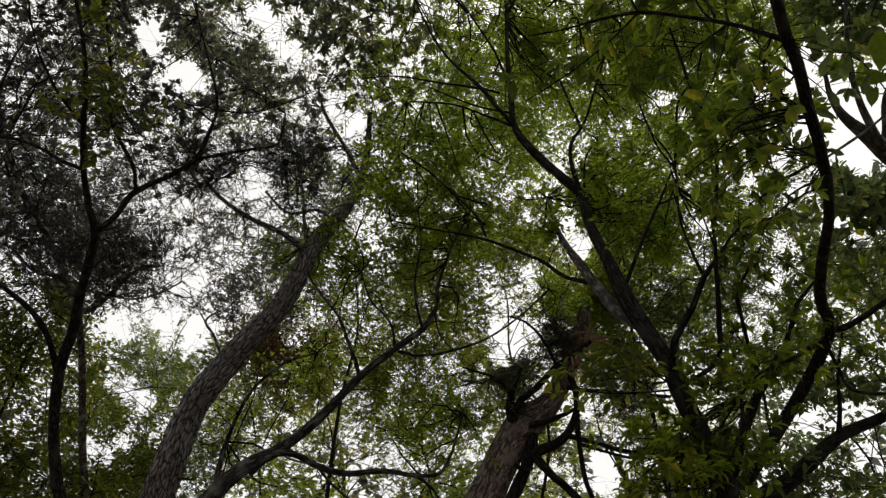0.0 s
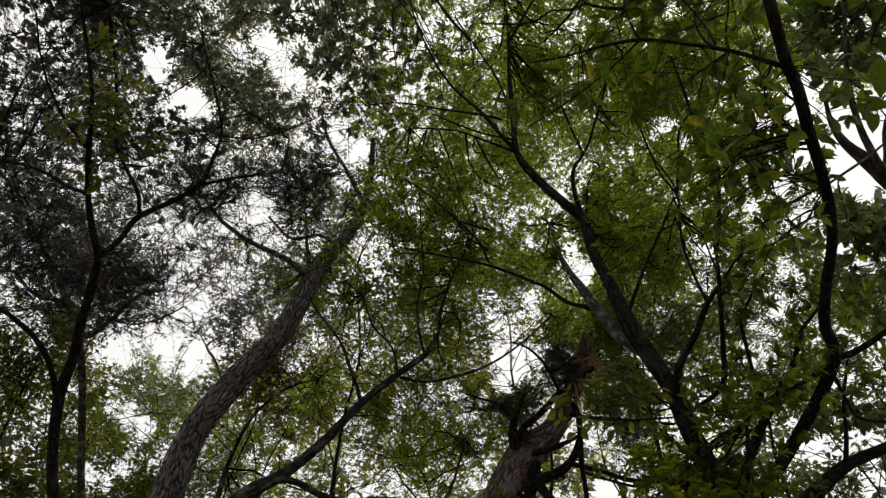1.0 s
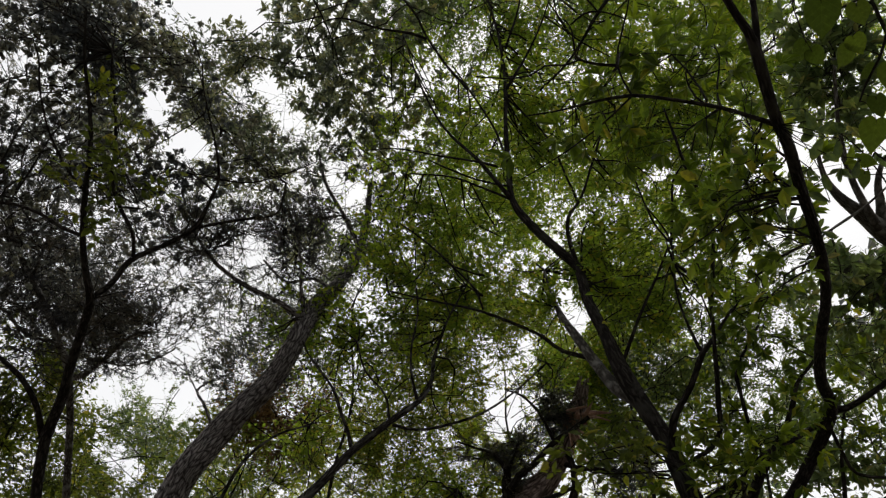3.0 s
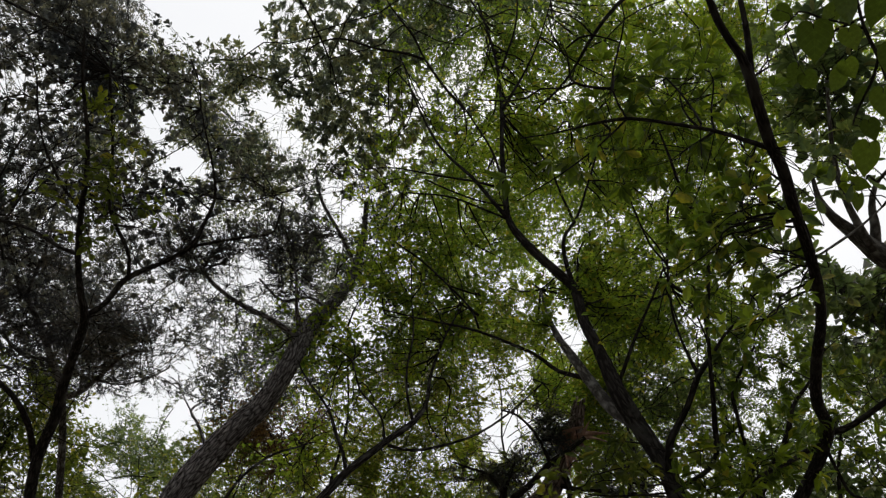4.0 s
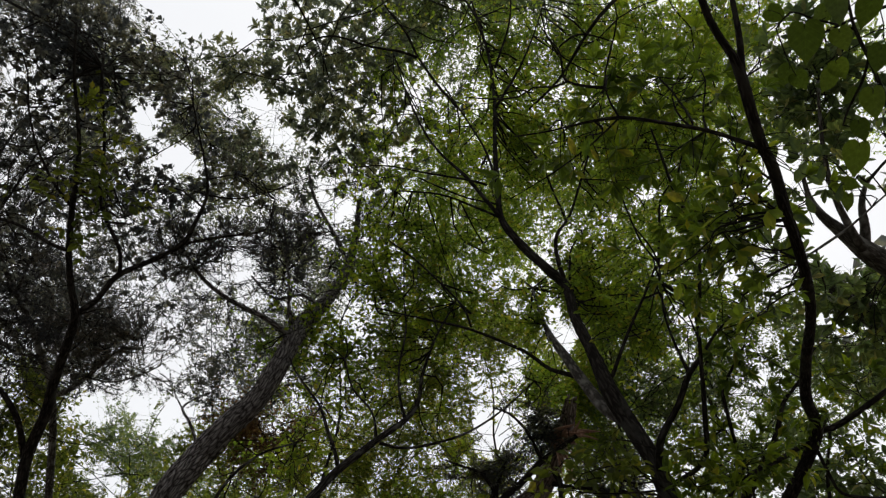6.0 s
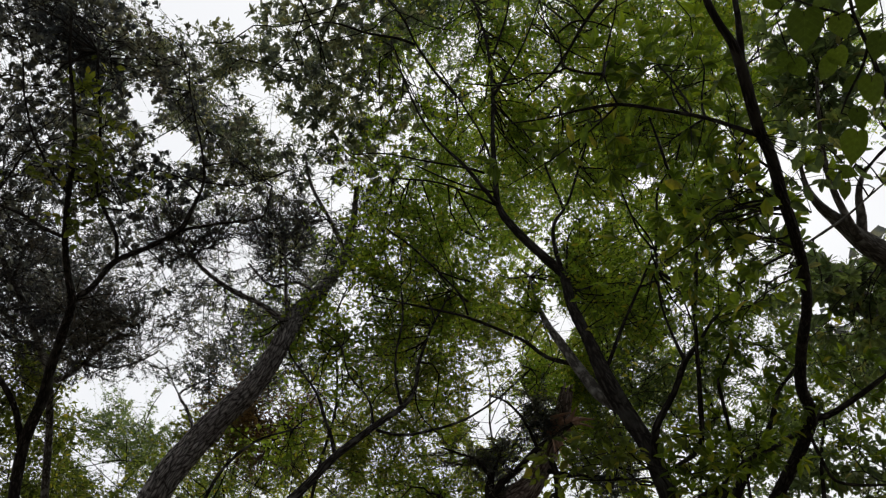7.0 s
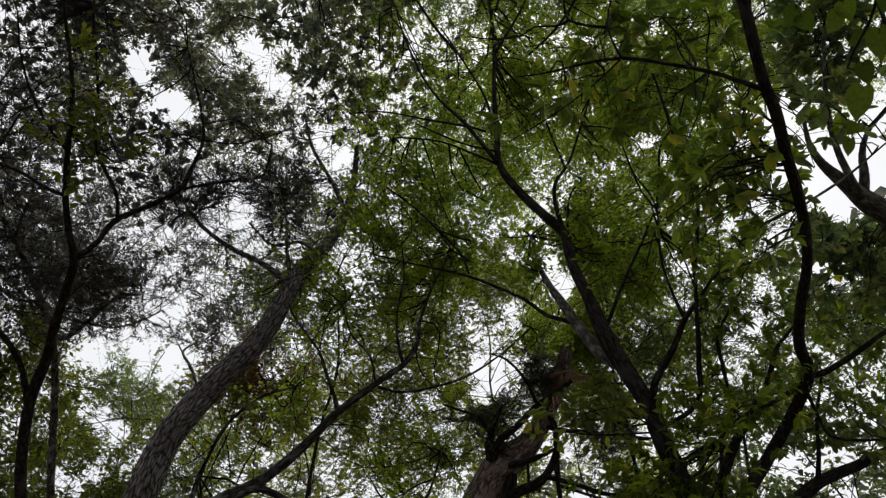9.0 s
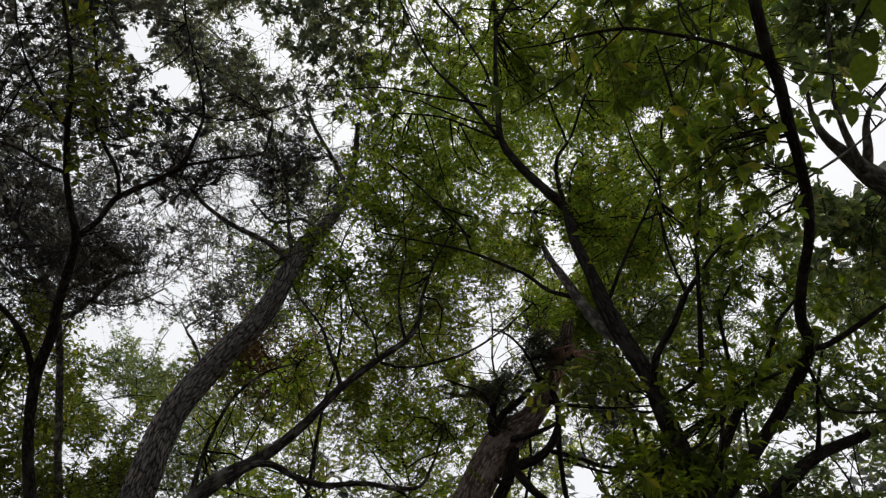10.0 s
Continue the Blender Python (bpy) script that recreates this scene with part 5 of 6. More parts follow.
# tall grey-barked oak with a crooked forking trunk
tree, base, wood, rng = build_tree("grey_oak", "tall grey-barked oak with a crooked forking trunk", [
    ("trunk", [(2.045, 4.874, 3.103, 0.0885), (1.956, 4.811, 3.412, 0.0811), (1.857, 4.724, 3.749, 0.0745), (1.752, 4.623, 4.025, 0.0694), (1.673, 4.600, 4.363, 0.0651), (1.561, 4.605, 4.669, 0.0676), (1.446, 4.571, 4.942, 0.0679), (1.368, 4.577, 5.324, 0.0509), (1.290, 4.619, 5.740, 0.0454), (1.264, 4.660, 6.159, 0.0442), (1.110, 4.630, 6.350, 0.0431), (0.845, 4.596, 6.702, 0.0400), (0.703, 4.555, 6.984, 0.0318), (0.679, 4.453, 7.339, 0.0255), (0.672, 4.357, 7.920, 0.0218), (0.690, 4.213, 8.714, 0.0178), (0.627, 4.051, 9.529, 0.0134), (0.458, 3.897, 10.491, 0.0085)]),
    ("limb", [(1.553, 4.674, 4.741, 0.0549), (1.438, 4.773, 4.935, 0.0531), (1.332, 4.889, 5.264, 0.0478), (1.214, 4.972, 5.632, 0.0397), (1.136, 5.025, 5.879, 0.0302), (1.073, 5.049, 6.162, 0.0178), (1.027, 5.036, 6.488, 0.0114)], BARK_PALE),
    ("limb", [(1.314, 4.943, 5.354, 0.0243), (1.102, 5.063, 5.522, 0.0188), (0.938, 5.063, 5.679, 0.0170), (0.768, 5.086, 5.806, 0.0151), (0.358, 5.143, 6.050, 0.0133), (-0.134, 5.233, 6.253, 0.0091), (-0.539, 5.327, 6.452, 0.0071)]),
    ("limb", [(1.264, 4.660, 6.159, 0.0276), (1.199, 4.552, 6.443, 0.0194), (1.194, 4.427, 6.592, 0.0173), (1.340, 4.357, 6.831, 0.0131), (1.469, 4.195, 7.179, 0.0111), (1.589, 4.052, 7.506, 0.0090)]),
    ("limb", [(1.691, 4.554, 4.263, 0.0340), (1.683, 4.378, 4.395, 0.0269), (1.793, 4.179, 4.554, 0.0217), (1.878, 4.035, 4.726, 0.0217), (1.976, 3.951, 4.825, 0.0150), (2.057, 3.865, 4.928, 0.0100), (2.219, 3.747, 5.068, 0.0067)]),
    ("limb", [(1.878, 4.035, 4.726, 0.0150), (1.815, 3.981, 4.946, 0.0102), (1.766, 3.894, 5.204, 0.0087), (1.756, 3.719, 5.569, 0.0071), (1.604, 3.619, 5.844, 0.0054)]),
    ("limb", [(0.703, 4.555, 6.984, 0.0250), (0.536, 4.462, 7.172, 0.0206), (0.350, 4.442, 7.507, 0.0188), (0.094, 4.414, 7.852, 0.0145), (-0.097, 4.370, 8.216, 0.0124), (-0.309, 4.267, 8.805, 0.0103), (-0.451, 4.177, 9.379, 0.0080)]),
    ("limb", [(0.685, 4.471, 7.317, 0.0139), (0.570, 4.336, 7.790, 0.0119), (0.365, 4.224, 8.234, 0.0098), (0.098, 4.080, 8.717, 0.0075)]),
    ("limb", [(1.463, 4.562, 5.031, 0.0186), (1.595, 4.334, 5.302, 0.0130), (1.731, 4.136, 5.539, 0.0112), (1.835, 3.969, 5.737, 0.0075)]),
    ("limb", [(0.665, 3.999, 8.126, 0.0172), (0.955, 3.742, 8.635, 0.0101), (1.159, 3.468, 9.160, 0.0077), (1.337, 3.081, 9.791, 0.0053)]),
    ("limb", [(0.545, 3.664, 9.259, 0.0132), (0.302, 3.513, 9.813, 0.0110), (0.014, 3.303, 10.286, 0.0084)]),
    ("limb", [(0.670, 3.842, 8.681, 0.0127), (0.842, 3.519, 9.253, 0.0105), (0.841, 3.169, 9.989, 0.0081)]),
    ("limb", [(0.703, 4.555, 6.984, 0.0136), (0.430, 4.580, 7.187, 0.0116), (0.093, 4.635, 7.433, 0.0095), (-0.383, 4.742, 7.616, 0.0074)]),
    ("limb", [(1.703, 4.647, 4.152, 0.0170), (1.967, 4.427, 4.259, 0.0183), (1.945, 4.135, 4.451, 0.0180), (1.929, 3.930, 4.695, 0.0147), (1.905, 3.725, 4.939, 0.0114), (1.817, 3.546, 5.153, 0.0082)]),
    ("limb", [(1.909, 3.730, 4.933, 0.0114), (1.929, 3.572, 5.122, 0.0131), (1.921, 3.341, 5.397, 0.0131), (1.825, 3.200, 5.565, 0.0131), (1.745, 3.098, 5.687, 0.0114), (1.678, 2.970, 5.840, 0.0098), (1.598, 2.829, 6.008, 0.0065)]),
    ("limb", [(1.761, 3.105, 5.678, 0.0082), (1.809, 2.982, 5.824, 0.0065), (1.849, 2.867, 5.962, 0.0049)]),
    ("limb", [(1.765, 3.747, 5.536, 0.0106), (1.778, 3.567, 5.750, 0.0106), (1.786, 3.428, 5.915, 0.0088), (1.859, 3.345, 6.014, 0.0053)]),
    ("limb", [(1.747, 3.724, 5.562, 0.0088), (1.670, 3.709, 5.736, 0.0072), (1.582, 3.585, 5.884, 0.0072), (1.535, 3.527, 6.109, 0.0055), (1.464, 3.383, 6.280, 0.0037)]),
    ("limb", [(1.303, 4.395, 6.786, 0.0131), (1.203, 4.293, 7.063, 0.0111), (1.105, 4.186, 7.345, 0.0090), (0.937, 4.075, 7.634, 0.0069)]),
    ("limb", [(1.295, 4.626, 6.199, 0.0106), (1.331, 4.505, 6.499, 0.0086), (1.441, 4.403, 6.620, 0.0065)]),
    ("limb", [(0.412, 5.136, 6.058, 0.0111), (0.335, 5.088, 6.271, 0.0113), (0.117, 5.018, 6.510, 0.0091), (-0.136, 4.944, 6.753, 0.0093), (-0.425, 4.885, 6.980, 0.0071)]),
    ("limb", [(0.658, 4.498, 7.130, 0.0114), (0.373, 4.526, 7.252, 0.0093), (0.092, 4.523, 7.411, 0.0094), (-0.142, 4.584, 7.649, 0.0073)]),
    ("limb", [(0.562, 4.404, 7.320, 0.0138), (0.373, 4.406, 7.395, 0.0116), (-0.023, 4.493, 7.603, 0.0095), (-0.502, 4.570, 7.822, 0.0074), (-0.872, 4.650, 7.882, 0.0050)]),
    ("limb", [(0.267, 4.252, 8.514, 0.0158), (0.171, 4.212, 8.659, 0.0160), (0.041, 4.122, 8.772, 0.0160), (-0.192, 3.925, 9.051, 0.0129), (-0.327, 3.749, 9.250, 0.0130), (-0.559, 3.540, 9.447, 0.0097), (-0.695, 3.383, 9.616, 0.0098)]),
    ("limb", [(-0.197, 3.912, 9.001, 0.0161), (-0.381, 3.834, 8.978, 0.0159), (-0.729, 3.780, 8.979, 0.0127), (-0.978, 3.703, 8.990, 0.0126), (-1.163, 3.668, 8.980, 0.0094), (-1.348, 3.696, 8.933, 0.0094), (-1.471, 3.758, 8.877, 0.0063)]),
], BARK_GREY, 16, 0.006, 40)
wiry(tree, base, wood, 26, 0.6, rng, BARK_DARK, 4.5)
grow(tree, base, wood, puff_centres([(0.66, 5.09, 8.92, 0.82, 10), (-0.03, 5.08, 9.39, 0.78, 6), (1.25, 5.10, 8.59, 0.67, 11), (1.78, 4.87, 8.39, 0.58, 8), (0.24, 5.53, 8.08, 0.60, 8), (1.14, 5.91, 7.16, 0.45, 5), (1.96, 4.71, 7.04, 0.51, 6), (-0.16, 6.03, 7.18, 0.52, 3), (0.70, 4.73, 10.12, 0.94, 10), (1.50, 4.43, 9.85, 0.83, 14), (-0.45, 5.58, 8.79, 0.64, 6), (2.11, 5.06, 5.99, 0.37, 5), (2.39, 4.53, 6.00, 0.40, 7), (1.75, 5.29, 6.81, 0.41, 8), (1.87, 5.23, 6.25, 0.33, 5), (2.74, 4.69, 5.81, 0.30, 4), (0.56, 5.74, 7.36, 0.52, 5), (-0.64, 5.90, 7.80, 0.54, 4), (2.30, 4.13, 9.28, 0.71, 12), (-0.18, 4.45, 10.76, 1.04, 6), (1.45, 4.54, 6.45, 0.22, 3), (1.53, 4.53, 6.14, 0.19, 3), (0.94, 5.09, 6.01, 0.14, 3), (1.79, 4.70, 5.55, 0.15, 4)], rng), rng, "side", BARK_DARK, LEAF_OAK, 0.56, 11, 15, (0.056, 0.027), LANCE, singles=300)
grow(tree, base, wood, puff_centres([(1.16, 4.35, 4.20, 0.09, 1), (1.02, 4.45, 4.09, 0.07, 1), (1.29, 4.29, 4.23, 0.07, 1), (1.73, 4.16, 4.20, 0.10, 1), (1.14, 4.15, 4.15, 0.03, 1), (1.07, 4.24, 4.02, 0.04, 1), (0.88, 4.35, 4.12, 0.03, 1), (0.89, 4.40, 4.02, 0.04, 1), (1.35, 4.15, 4.05, 0.03, 1), (1.38, 4.18, 3.97, 0.03, 1)], rng), rng, "side", BARK_DARK, LEAF_OLIVE, 0.22, 7, 6, (0.085, 0.042), LANCE)


# slender dark arching tree with whorled laurel leaves
tree, base, wood, rng = build_tree("slender_tree", "slender dark arching tree with whorled laurel leaves", [
    ("trunk", [(2.169, 5.750, 3.459, 0.0604), (2.316, 5.538, 3.712, 0.0567), (2.504, 5.354, 3.931, 0.0512), (2.705, 5.153, 4.170, 0.0494), (2.858, 4.908, 4.385, 0.0472), (2.936, 4.652, 4.534, 0.0463), (2.894, 4.424, 4.573, 0.0450), (2.662, 4.058, 4.542, 0.0392), (2.460, 3.569, 4.503, 0.0346), (2.286, 3.108, 4.430, 0.0302), (2.117, 2.766, 4.371, 0.0293), (1.958, 2.472, 4.410, 0.0290), (1.828, 2.263, 4.426, 0.0290), (1.671, 1.998, 4.430, 0.0285), (1.548, 1.837, 4.390, 0.0261), (1.413, 1.623, 4.343, 0.0255), (1.353, 1.500, 4.403, 0.0242), (1.297, 1.415, 4.443, 0.0189), (1.242, 1.360, 4.467, 0.0168), (1.175, 1.283, 4.499, 0.0157), (1.123, 1.196, 4.553, 0.0146), (1.057, 1.082, 4.619, 0.0116)]),
    ("limb", [(1.551, 1.846, 4.378, 0.0146), (1.440, 1.849, 4.453, 0.0106), (1.331, 1.853, 4.525, 0.0097), (1.094, 1.830, 4.553, 0.0086), (0.924, 1.847, 4.610, 0.0088), (0.748, 1.897, 4.628, 0.0067), (0.594, 1.955, 4.637, 0.0045), (0.421, 2.005, 4.655, 0.0034)]),
    ("limb", [(0.924, 1.847, 4.610, 0.0055), (0.802, 1.962, 4.551, 0.0044), (0.630, 2.120, 4.519, 0.0034), (0.419, 2.276, 4.488, 0.0024)]),
    ("limb", [(0.891, 1.784, 4.514, 0.0055), (0.831, 1.708, 4.654, 0.0044), (0.853, 1.588, 4.765, 0.0044), (0.885, 1.459, 4.885, 0.0033), (0.833, 1.341, 4.996, 0.0022)]),
    ("limb", [(1.356, 1.504, 4.400, 0.0161), (1.347, 1.432, 4.467, 0.0151), (1.341, 1.360, 4.561, 0.0132), (1.318, 1.256, 4.699, 0.0113), (1.289, 1.140, 4.849, 0.0083)]),
    ("limb", [(2.953, 4.535, 4.596, 0.0282), (3.060, 4.521, 4.613, 0.0247), (3.151, 4.383, 4.622, 0.0225), (3.249, 4.229, 4.650, 0.0204), (3.480, 4.009, 4.757, 0.0150)]),
    ("limb", [(2.945, 4.624, 4.567, 0.0249), (2.780, 4.626, 4.487, 0.0194), (2.598, 4.592, 4.373, 0.0173), (2.346, 4.567, 4.247, 0.0153), (2.138, 4.584, 4.072, 0.0133)]),
    ("limb", [(2.954, 4.652, 4.534, 0.0142), (3.017, 4.729, 4.365, 0.0124), (3.116, 4.826, 4.250, 0.0124), (3.361, 4.845, 4.227, 0.0106), (3.684, 4.826, 4.250, 0.0071)]),
    ("limb", [(2.176, 3.546, 5.153, 0.0065), (2.236, 3.597, 5.092, 0.0098), (2.375, 3.525, 5.177, 0.0114), (2.471, 3.318, 5.113, 0.0094), (2.107, 2.666, 4.490, 0.0102)]),
    ("limb", [(2.218, 5.450, 3.661, 0.0431), (2.272, 5.074, 3.953, 0.0388), (2.415, 4.826, 4.250, 0.0353), (2.544, 4.687, 4.415, 0.0265), (2.643, 4.549, 4.580, 0.0212), (2.694, 4.411, 4.745, 0.0159), (2.823, 4.300, 4.877, 0.0106), (2.953, 4.134, 5.074, 0.0071)]),
    ("limb", [(2.350, 4.660, 4.448, 0.0124), (2.272, 4.466, 4.679, 0.0141), (2.242, 4.350, 4.817, 0.0141), (2.316, 4.245, 4.942, 0.0106), (2.415, 4.134, 5.074, 0.0088)]),
    ("limb", [(0.852, 1.749, 4.719, 0.0083), (0.754, 1.755, 4.741, 0.0070), (0.672, 1.745, 4.765, 0.0070), (0.648, 1.713, 4.789, 0.0056), (0.628, 1.632, 4.836, 0.0042), (0.593, 1.590, 4.865, 0.0028)]),
    ("limb", [(0.666, 1.748, 4.764, 0.0056), (0.610, 1.791, 4.786, 0.0057), (0.516, 1.812, 4.813, 0.0043), (0.447, 1.857, 4.797, 0.0043), (0.323, 1.903, 4.841, 0.0044), (0.179, 1.927, 4.896, 0.0030)]),
    ("limb", [(0.621, 1.609, 4.850, 0.0042), (0.679, 1.558, 4.864, 0.0055), (0.742, 1.542, 4.859, 0.0041), (0.817, 1.547, 4.838, 0.0041), (0.870, 1.557, 4.819, 0.0027)]),
    ("limb", [(0.742, 1.542, 4.859, 0.0041), (0.685, 1.496, 4.893, 0.0041), (0.630, 1.473, 4.915, 0.0027)]),
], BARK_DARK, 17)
grow(tree, base, wood, puff_centres([(1.38, 4.48, 3.60, 0.14, 2), (1.55, 4.44, 3.58, 0.12, 2), (1.42, 4.45, 3.38, 0.14, 3), (1.23, 4.51, 3.36, 0.12, 1), (1.65, 4.49, 3.37, 0.12, 1), (1.76, 4.20, 4.11, 0.08, 1), (2.21, 4.23, 4.12, 0.09, 1), (0.93, 2.22, 4.87, 0.15, 1), (1.34, 2.33, 4.90, 0.19, 1), (1.60, 2.37, 4.85, 0.19, 2), (1.52, 2.66, 4.81, 0.20, 2), (1.65, 2.58, 4.75, 0.19, 4), (1.76, 2.45, 4.75, 0.16, 2), (1.73, 2.85, 4.74, 0.17, 2), (1.91, 2.76, 4.69, 0.13, 2), (2.06, 4.94, 3.80, 0.25, 3), (1.66, 4.70, 3.78, 0.24, 2), (1.46, 4.88, 3.57, 0.24, 1), (1.82, 2.68, 4.79, 0.20, 2), (1.55, 3.12, 4.88, 0.18, 2), (2.18, 3.78, 4.88, 0.24, 3), (2.32, 3.40, 5.01, 0.19, 2), (2.18, 4.60, 4.36, 0.25, 4), (2.52, 4.71, 4.38, 0.22, 3), (1.55, 4.71, 3.62, 0.23, 4), (1.34, 4.75, 3.72, 0.20, 2), (1.78, 4.78, 3.53, 0.20, 4), (2.39, 4.44, 4.87, 0.22, 3), (2.65, 4.24, 4.94, 0.19, 2), (3.23, 4.44, 4.87, 0.22, 3), (3.49, 5.03, 4.62, 0.23, 2), (1.26, 1.97, 5.16, 0.27, 2), (1.48, 1.83, 5.02, 0.23, 2), (0.90, 2.05, 5.07, 0.18, 1), (0.76, 2.23, 5.01, 0.16, 1), (1.71, 2.05, 5.07, 0.18, 2)], rng), rng, "whorl", BARK_DARK, LEAF_GLOSS, 0.34, 8, 8, (0.094, 0.034), LANCE, singles=300)
grow(tree, base, wood, puff_centres([(1.25, 2.57, 4.25, 0.02, 1), (1.41, 2.51, 4.23, 0.03, 1), (1.46, 2.04, 4.32, 0.03, 1), (1.60, 2.91, 4.17, 0.04, 1), (1.71, 2.91, 4.10, 0.04, 1), (1.80, 2.52, 4.13, 0.03, 1), (1.42, 2.22, 4.33, 0.04, 1)], rng), rng, "whorl", BARK_DARK, LEAF_OAK, 0.12, 4, 5, (0.09, 0.042), LANCE)
oval_me = mesh_of("leaf", OVAL[0] * (1.0, 0.5, 1.0), np.array(OVAL[1]).ravel(), np.full(len(OVAL[1]), 3), LEAF_SHADE)
stalked_leaves(tree, base, wood, oval_me, ((1.67, 1.84, 4.20, 0.12, 100), (1.71, 1.95, 4.10, 0.09, 60), (1.69, 2.01, 4.06, 0.10, 200), (1.74, 1.82, 4.17, 0.09, 80), (1.72, 1.86, 4.16, 0.08, 30), (1.73, 2.12, 3.94, 0.08, 20), (1.81, 1.87, 4.09, 0.09, 100), (1.63, 1.75, 4.29, 0.10, 60), (1.69, 1.76, 4.24, 0.09, 120)), rng)
lance_me = mesh_of("leaf", LANCE[0] * (1.0, 0.45, 1.0), np.array(LANCE[1]).ravel(), np.full(len(LANCE[1]), 3), LEAF_OAK)
stalked_leaves(tree, base, wood, lance_me, ((0.70, 1.97, 4.53, 0.11, 250), (0.77, 1.97, 4.52, 0.12, 275), (0.81, 1.99, 4.49, 0.08, 240), (0.97, 1.87, 4.52, 0.11, 265), (1.01, 1.91, 4.48, 0.08, 300), (1.18, 2.08, 4.29, 0.11, 200), (1.49, 1.89, 4.28, 0.12, 205), (1.43, 1.94, 4.27, 0.08, 240), (1.45, 1.87, 4.31, 0.08, 300), (1.23, 1.93, 4.38, 0.08, 240), (1.30, 1.87, 4.38, 0.08, 280)), rng)


# grey tree with a limb arching outwards
tree, base, wood, rng = build_tree("arching_tree", "grey tree with a limb arching outwards", [
    ("trunk", [(2.247, 6.134, 3.313, 0.1023), (2.473, 6.043, 3.577, 0.0964), (2.707, 5.961, 3.830, 0.0863), (2.995, 5.945, 4.005, 0.0738), (3.242, 5.928, 4.181, 0.0648), (3.495, 5.907, 4.361, 0.0556), (3.754, 5.936, 4.483, 0.0502), (4.062, 5.962, 4.607, 0.0467), (4.555, 5.898, 4.839, 0.0388), (4.998, 5.747, 5.174, 0.0307)]),
    ("limb", [(3.515, 5.894, 4.376, 0.0247), (3.525, 5.727, 4.576, 0.0185), (3.510, 5.533, 4.807, 0.0144), (3.545, 5.307, 5.076, 0.0103)]),
], BARK_GREY, 18)
grow(tree, base, wood, puff_centres([(3.60, 5.47, 4.88, 0.30, 4), (3.34, 5.66, 4.65, 0.25, 2), (4.02, 5.78, 4.83, 0.36, 4), (3.55, 6.28, 4.08, 0.36, 4), (3.99, 6.37, 4.12, 0.31, 4), (3.04, 5.89, 4.23, 0.25, 2), (3.19, 6.24, 3.96, 0.30, 3)], rng), rng, "whorl", BARK_DARK, LEAF_SHADE, 0.4, 10, 8, (0.10, 0.040), OVAL)


# large smooth pale-barked tree with heavy forked limbs
tree, base, wood, rng = build_tree("pale_tree", "large smooth pale-barked tree with heavy forked limbs", [
    ("trunk", [(5.969, 6.669, 5.158, 0.2118), (5.818, 6.080, 5.572, 0.1949), (5.614, 5.588, 5.897, 0.1784), (5.361, 5.189, 6.135, 0.1669), (4.988, 4.866, 6.167, 0.1489), (4.525, 4.574, 6.172, 0.1274), (4.198, 4.385, 6.216, 0.1129), (3.981, 4.292, 6.305, 0.0962), (3.810, 4.199, 6.395, 0.0711), (3.681, 4.127, 6.463, 0.0544), (3.552, 4.055, 6.532, 0.0418), (3.421, 3.927, 6.653, 0.0251), (3.339, 3.723, 6.844, 0.0146)]),
    ("limb", [(3.884, 4.230, 6.296, 0.0498), (3.786, 4.113, 6.338, 0.0371), (3.713, 4.023, 6.423, 0.0329), (3.620, 3.896, 6.542, 0.0288), (3.540, 3.732, 6.696, 0.0247), (3.468, 3.477, 6.935, 0.0185), (3.424, 3.110, 7.277, 0.0124)]),
    ("limb", [(3.940, 4.278, 6.319, 0.0544), (3.936, 4.121, 6.465, 0.0418), (3.902, 3.980, 6.597, 0.0314), (3.929, 3.853, 6.715, 0.0209), (4.029, 3.746, 6.813, 0.0125), (4.229, 3.593, 6.953, 0.0084)]),
    ("limb", [(5.559, 5.630, 5.858, 0.1510), (5.068, 5.557, 6.069, 0.1392), (4.604, 5.353, 6.402, 0.1176), (4.325, 5.222, 6.665, 0.1002), (4.097, 5.149, 6.873, 0.0725), (3.928, 5.114, 7.044, 0.0343)]),
    ("limb", [(3.005, 3.773, 5.709, 0.0091), (3.137, 3.705, 5.770, 0.0110), (3.278, 3.630, 5.838, 0.0110), (3.401, 3.552, 5.909, 0.0091), (3.567, 3.435, 6.016, 0.0073), (3.884, 3.232, 6.200, 0.0073)]),
], BARK_PALE, 19, 0.0, 24)
grow(tree, base, wood, puff_centres([(3.29, 3.31, 6.37, 0.22, 4), (2.93, 3.40, 6.26, 0.16, 2), (3.24, 4.27, 5.85, 0.19, 3), (3.76, 4.62, 5.74, 0.25, 4), (3.52, 3.67, 6.25, 0.14, 2), (3.47, 3.84, 7.01, 0.24, 3), (3.47, 3.99, 6.73, 0.16, 2), (3.55, 4.06, 6.53, 0.10, 1), (3.67, 3.80, 6.63, 0.13, 1), (3.39, 2.92, 7.87, 0.32, 2), (3.56, 3.15, 7.65, 0.26, 1), (3.50, 4.17, 6.84, 0.19, 2), (3.29, 4.16, 6.85, 0.19, 2), (3.92, 4.94, 6.39, 0.25, 4), (4.26, 5.01, 6.32, 0.30, 6), (3.93, 5.45, 6.32, 0.34, 5), (3.70, 5.29, 6.48, 0.26, 4), (3.62, 3.38, 7.44, 0.32, 4), (4.51, 5.69, 6.23, 0.41, 5), (3.35, 3.59, 7.38, 0.27, 4), (4.35, 4.81, 6.36, 0.22, 4), (3.71, 3.07, 7.72, 0.37, 3), (4.19, 3.06, 7.73, 0.37, 4)], rng), rng, "whorl", BARK_DARK, LEAF_SHADE, 0.4, 10, 8, (0.105, 0.046), OVAL, singles=200)


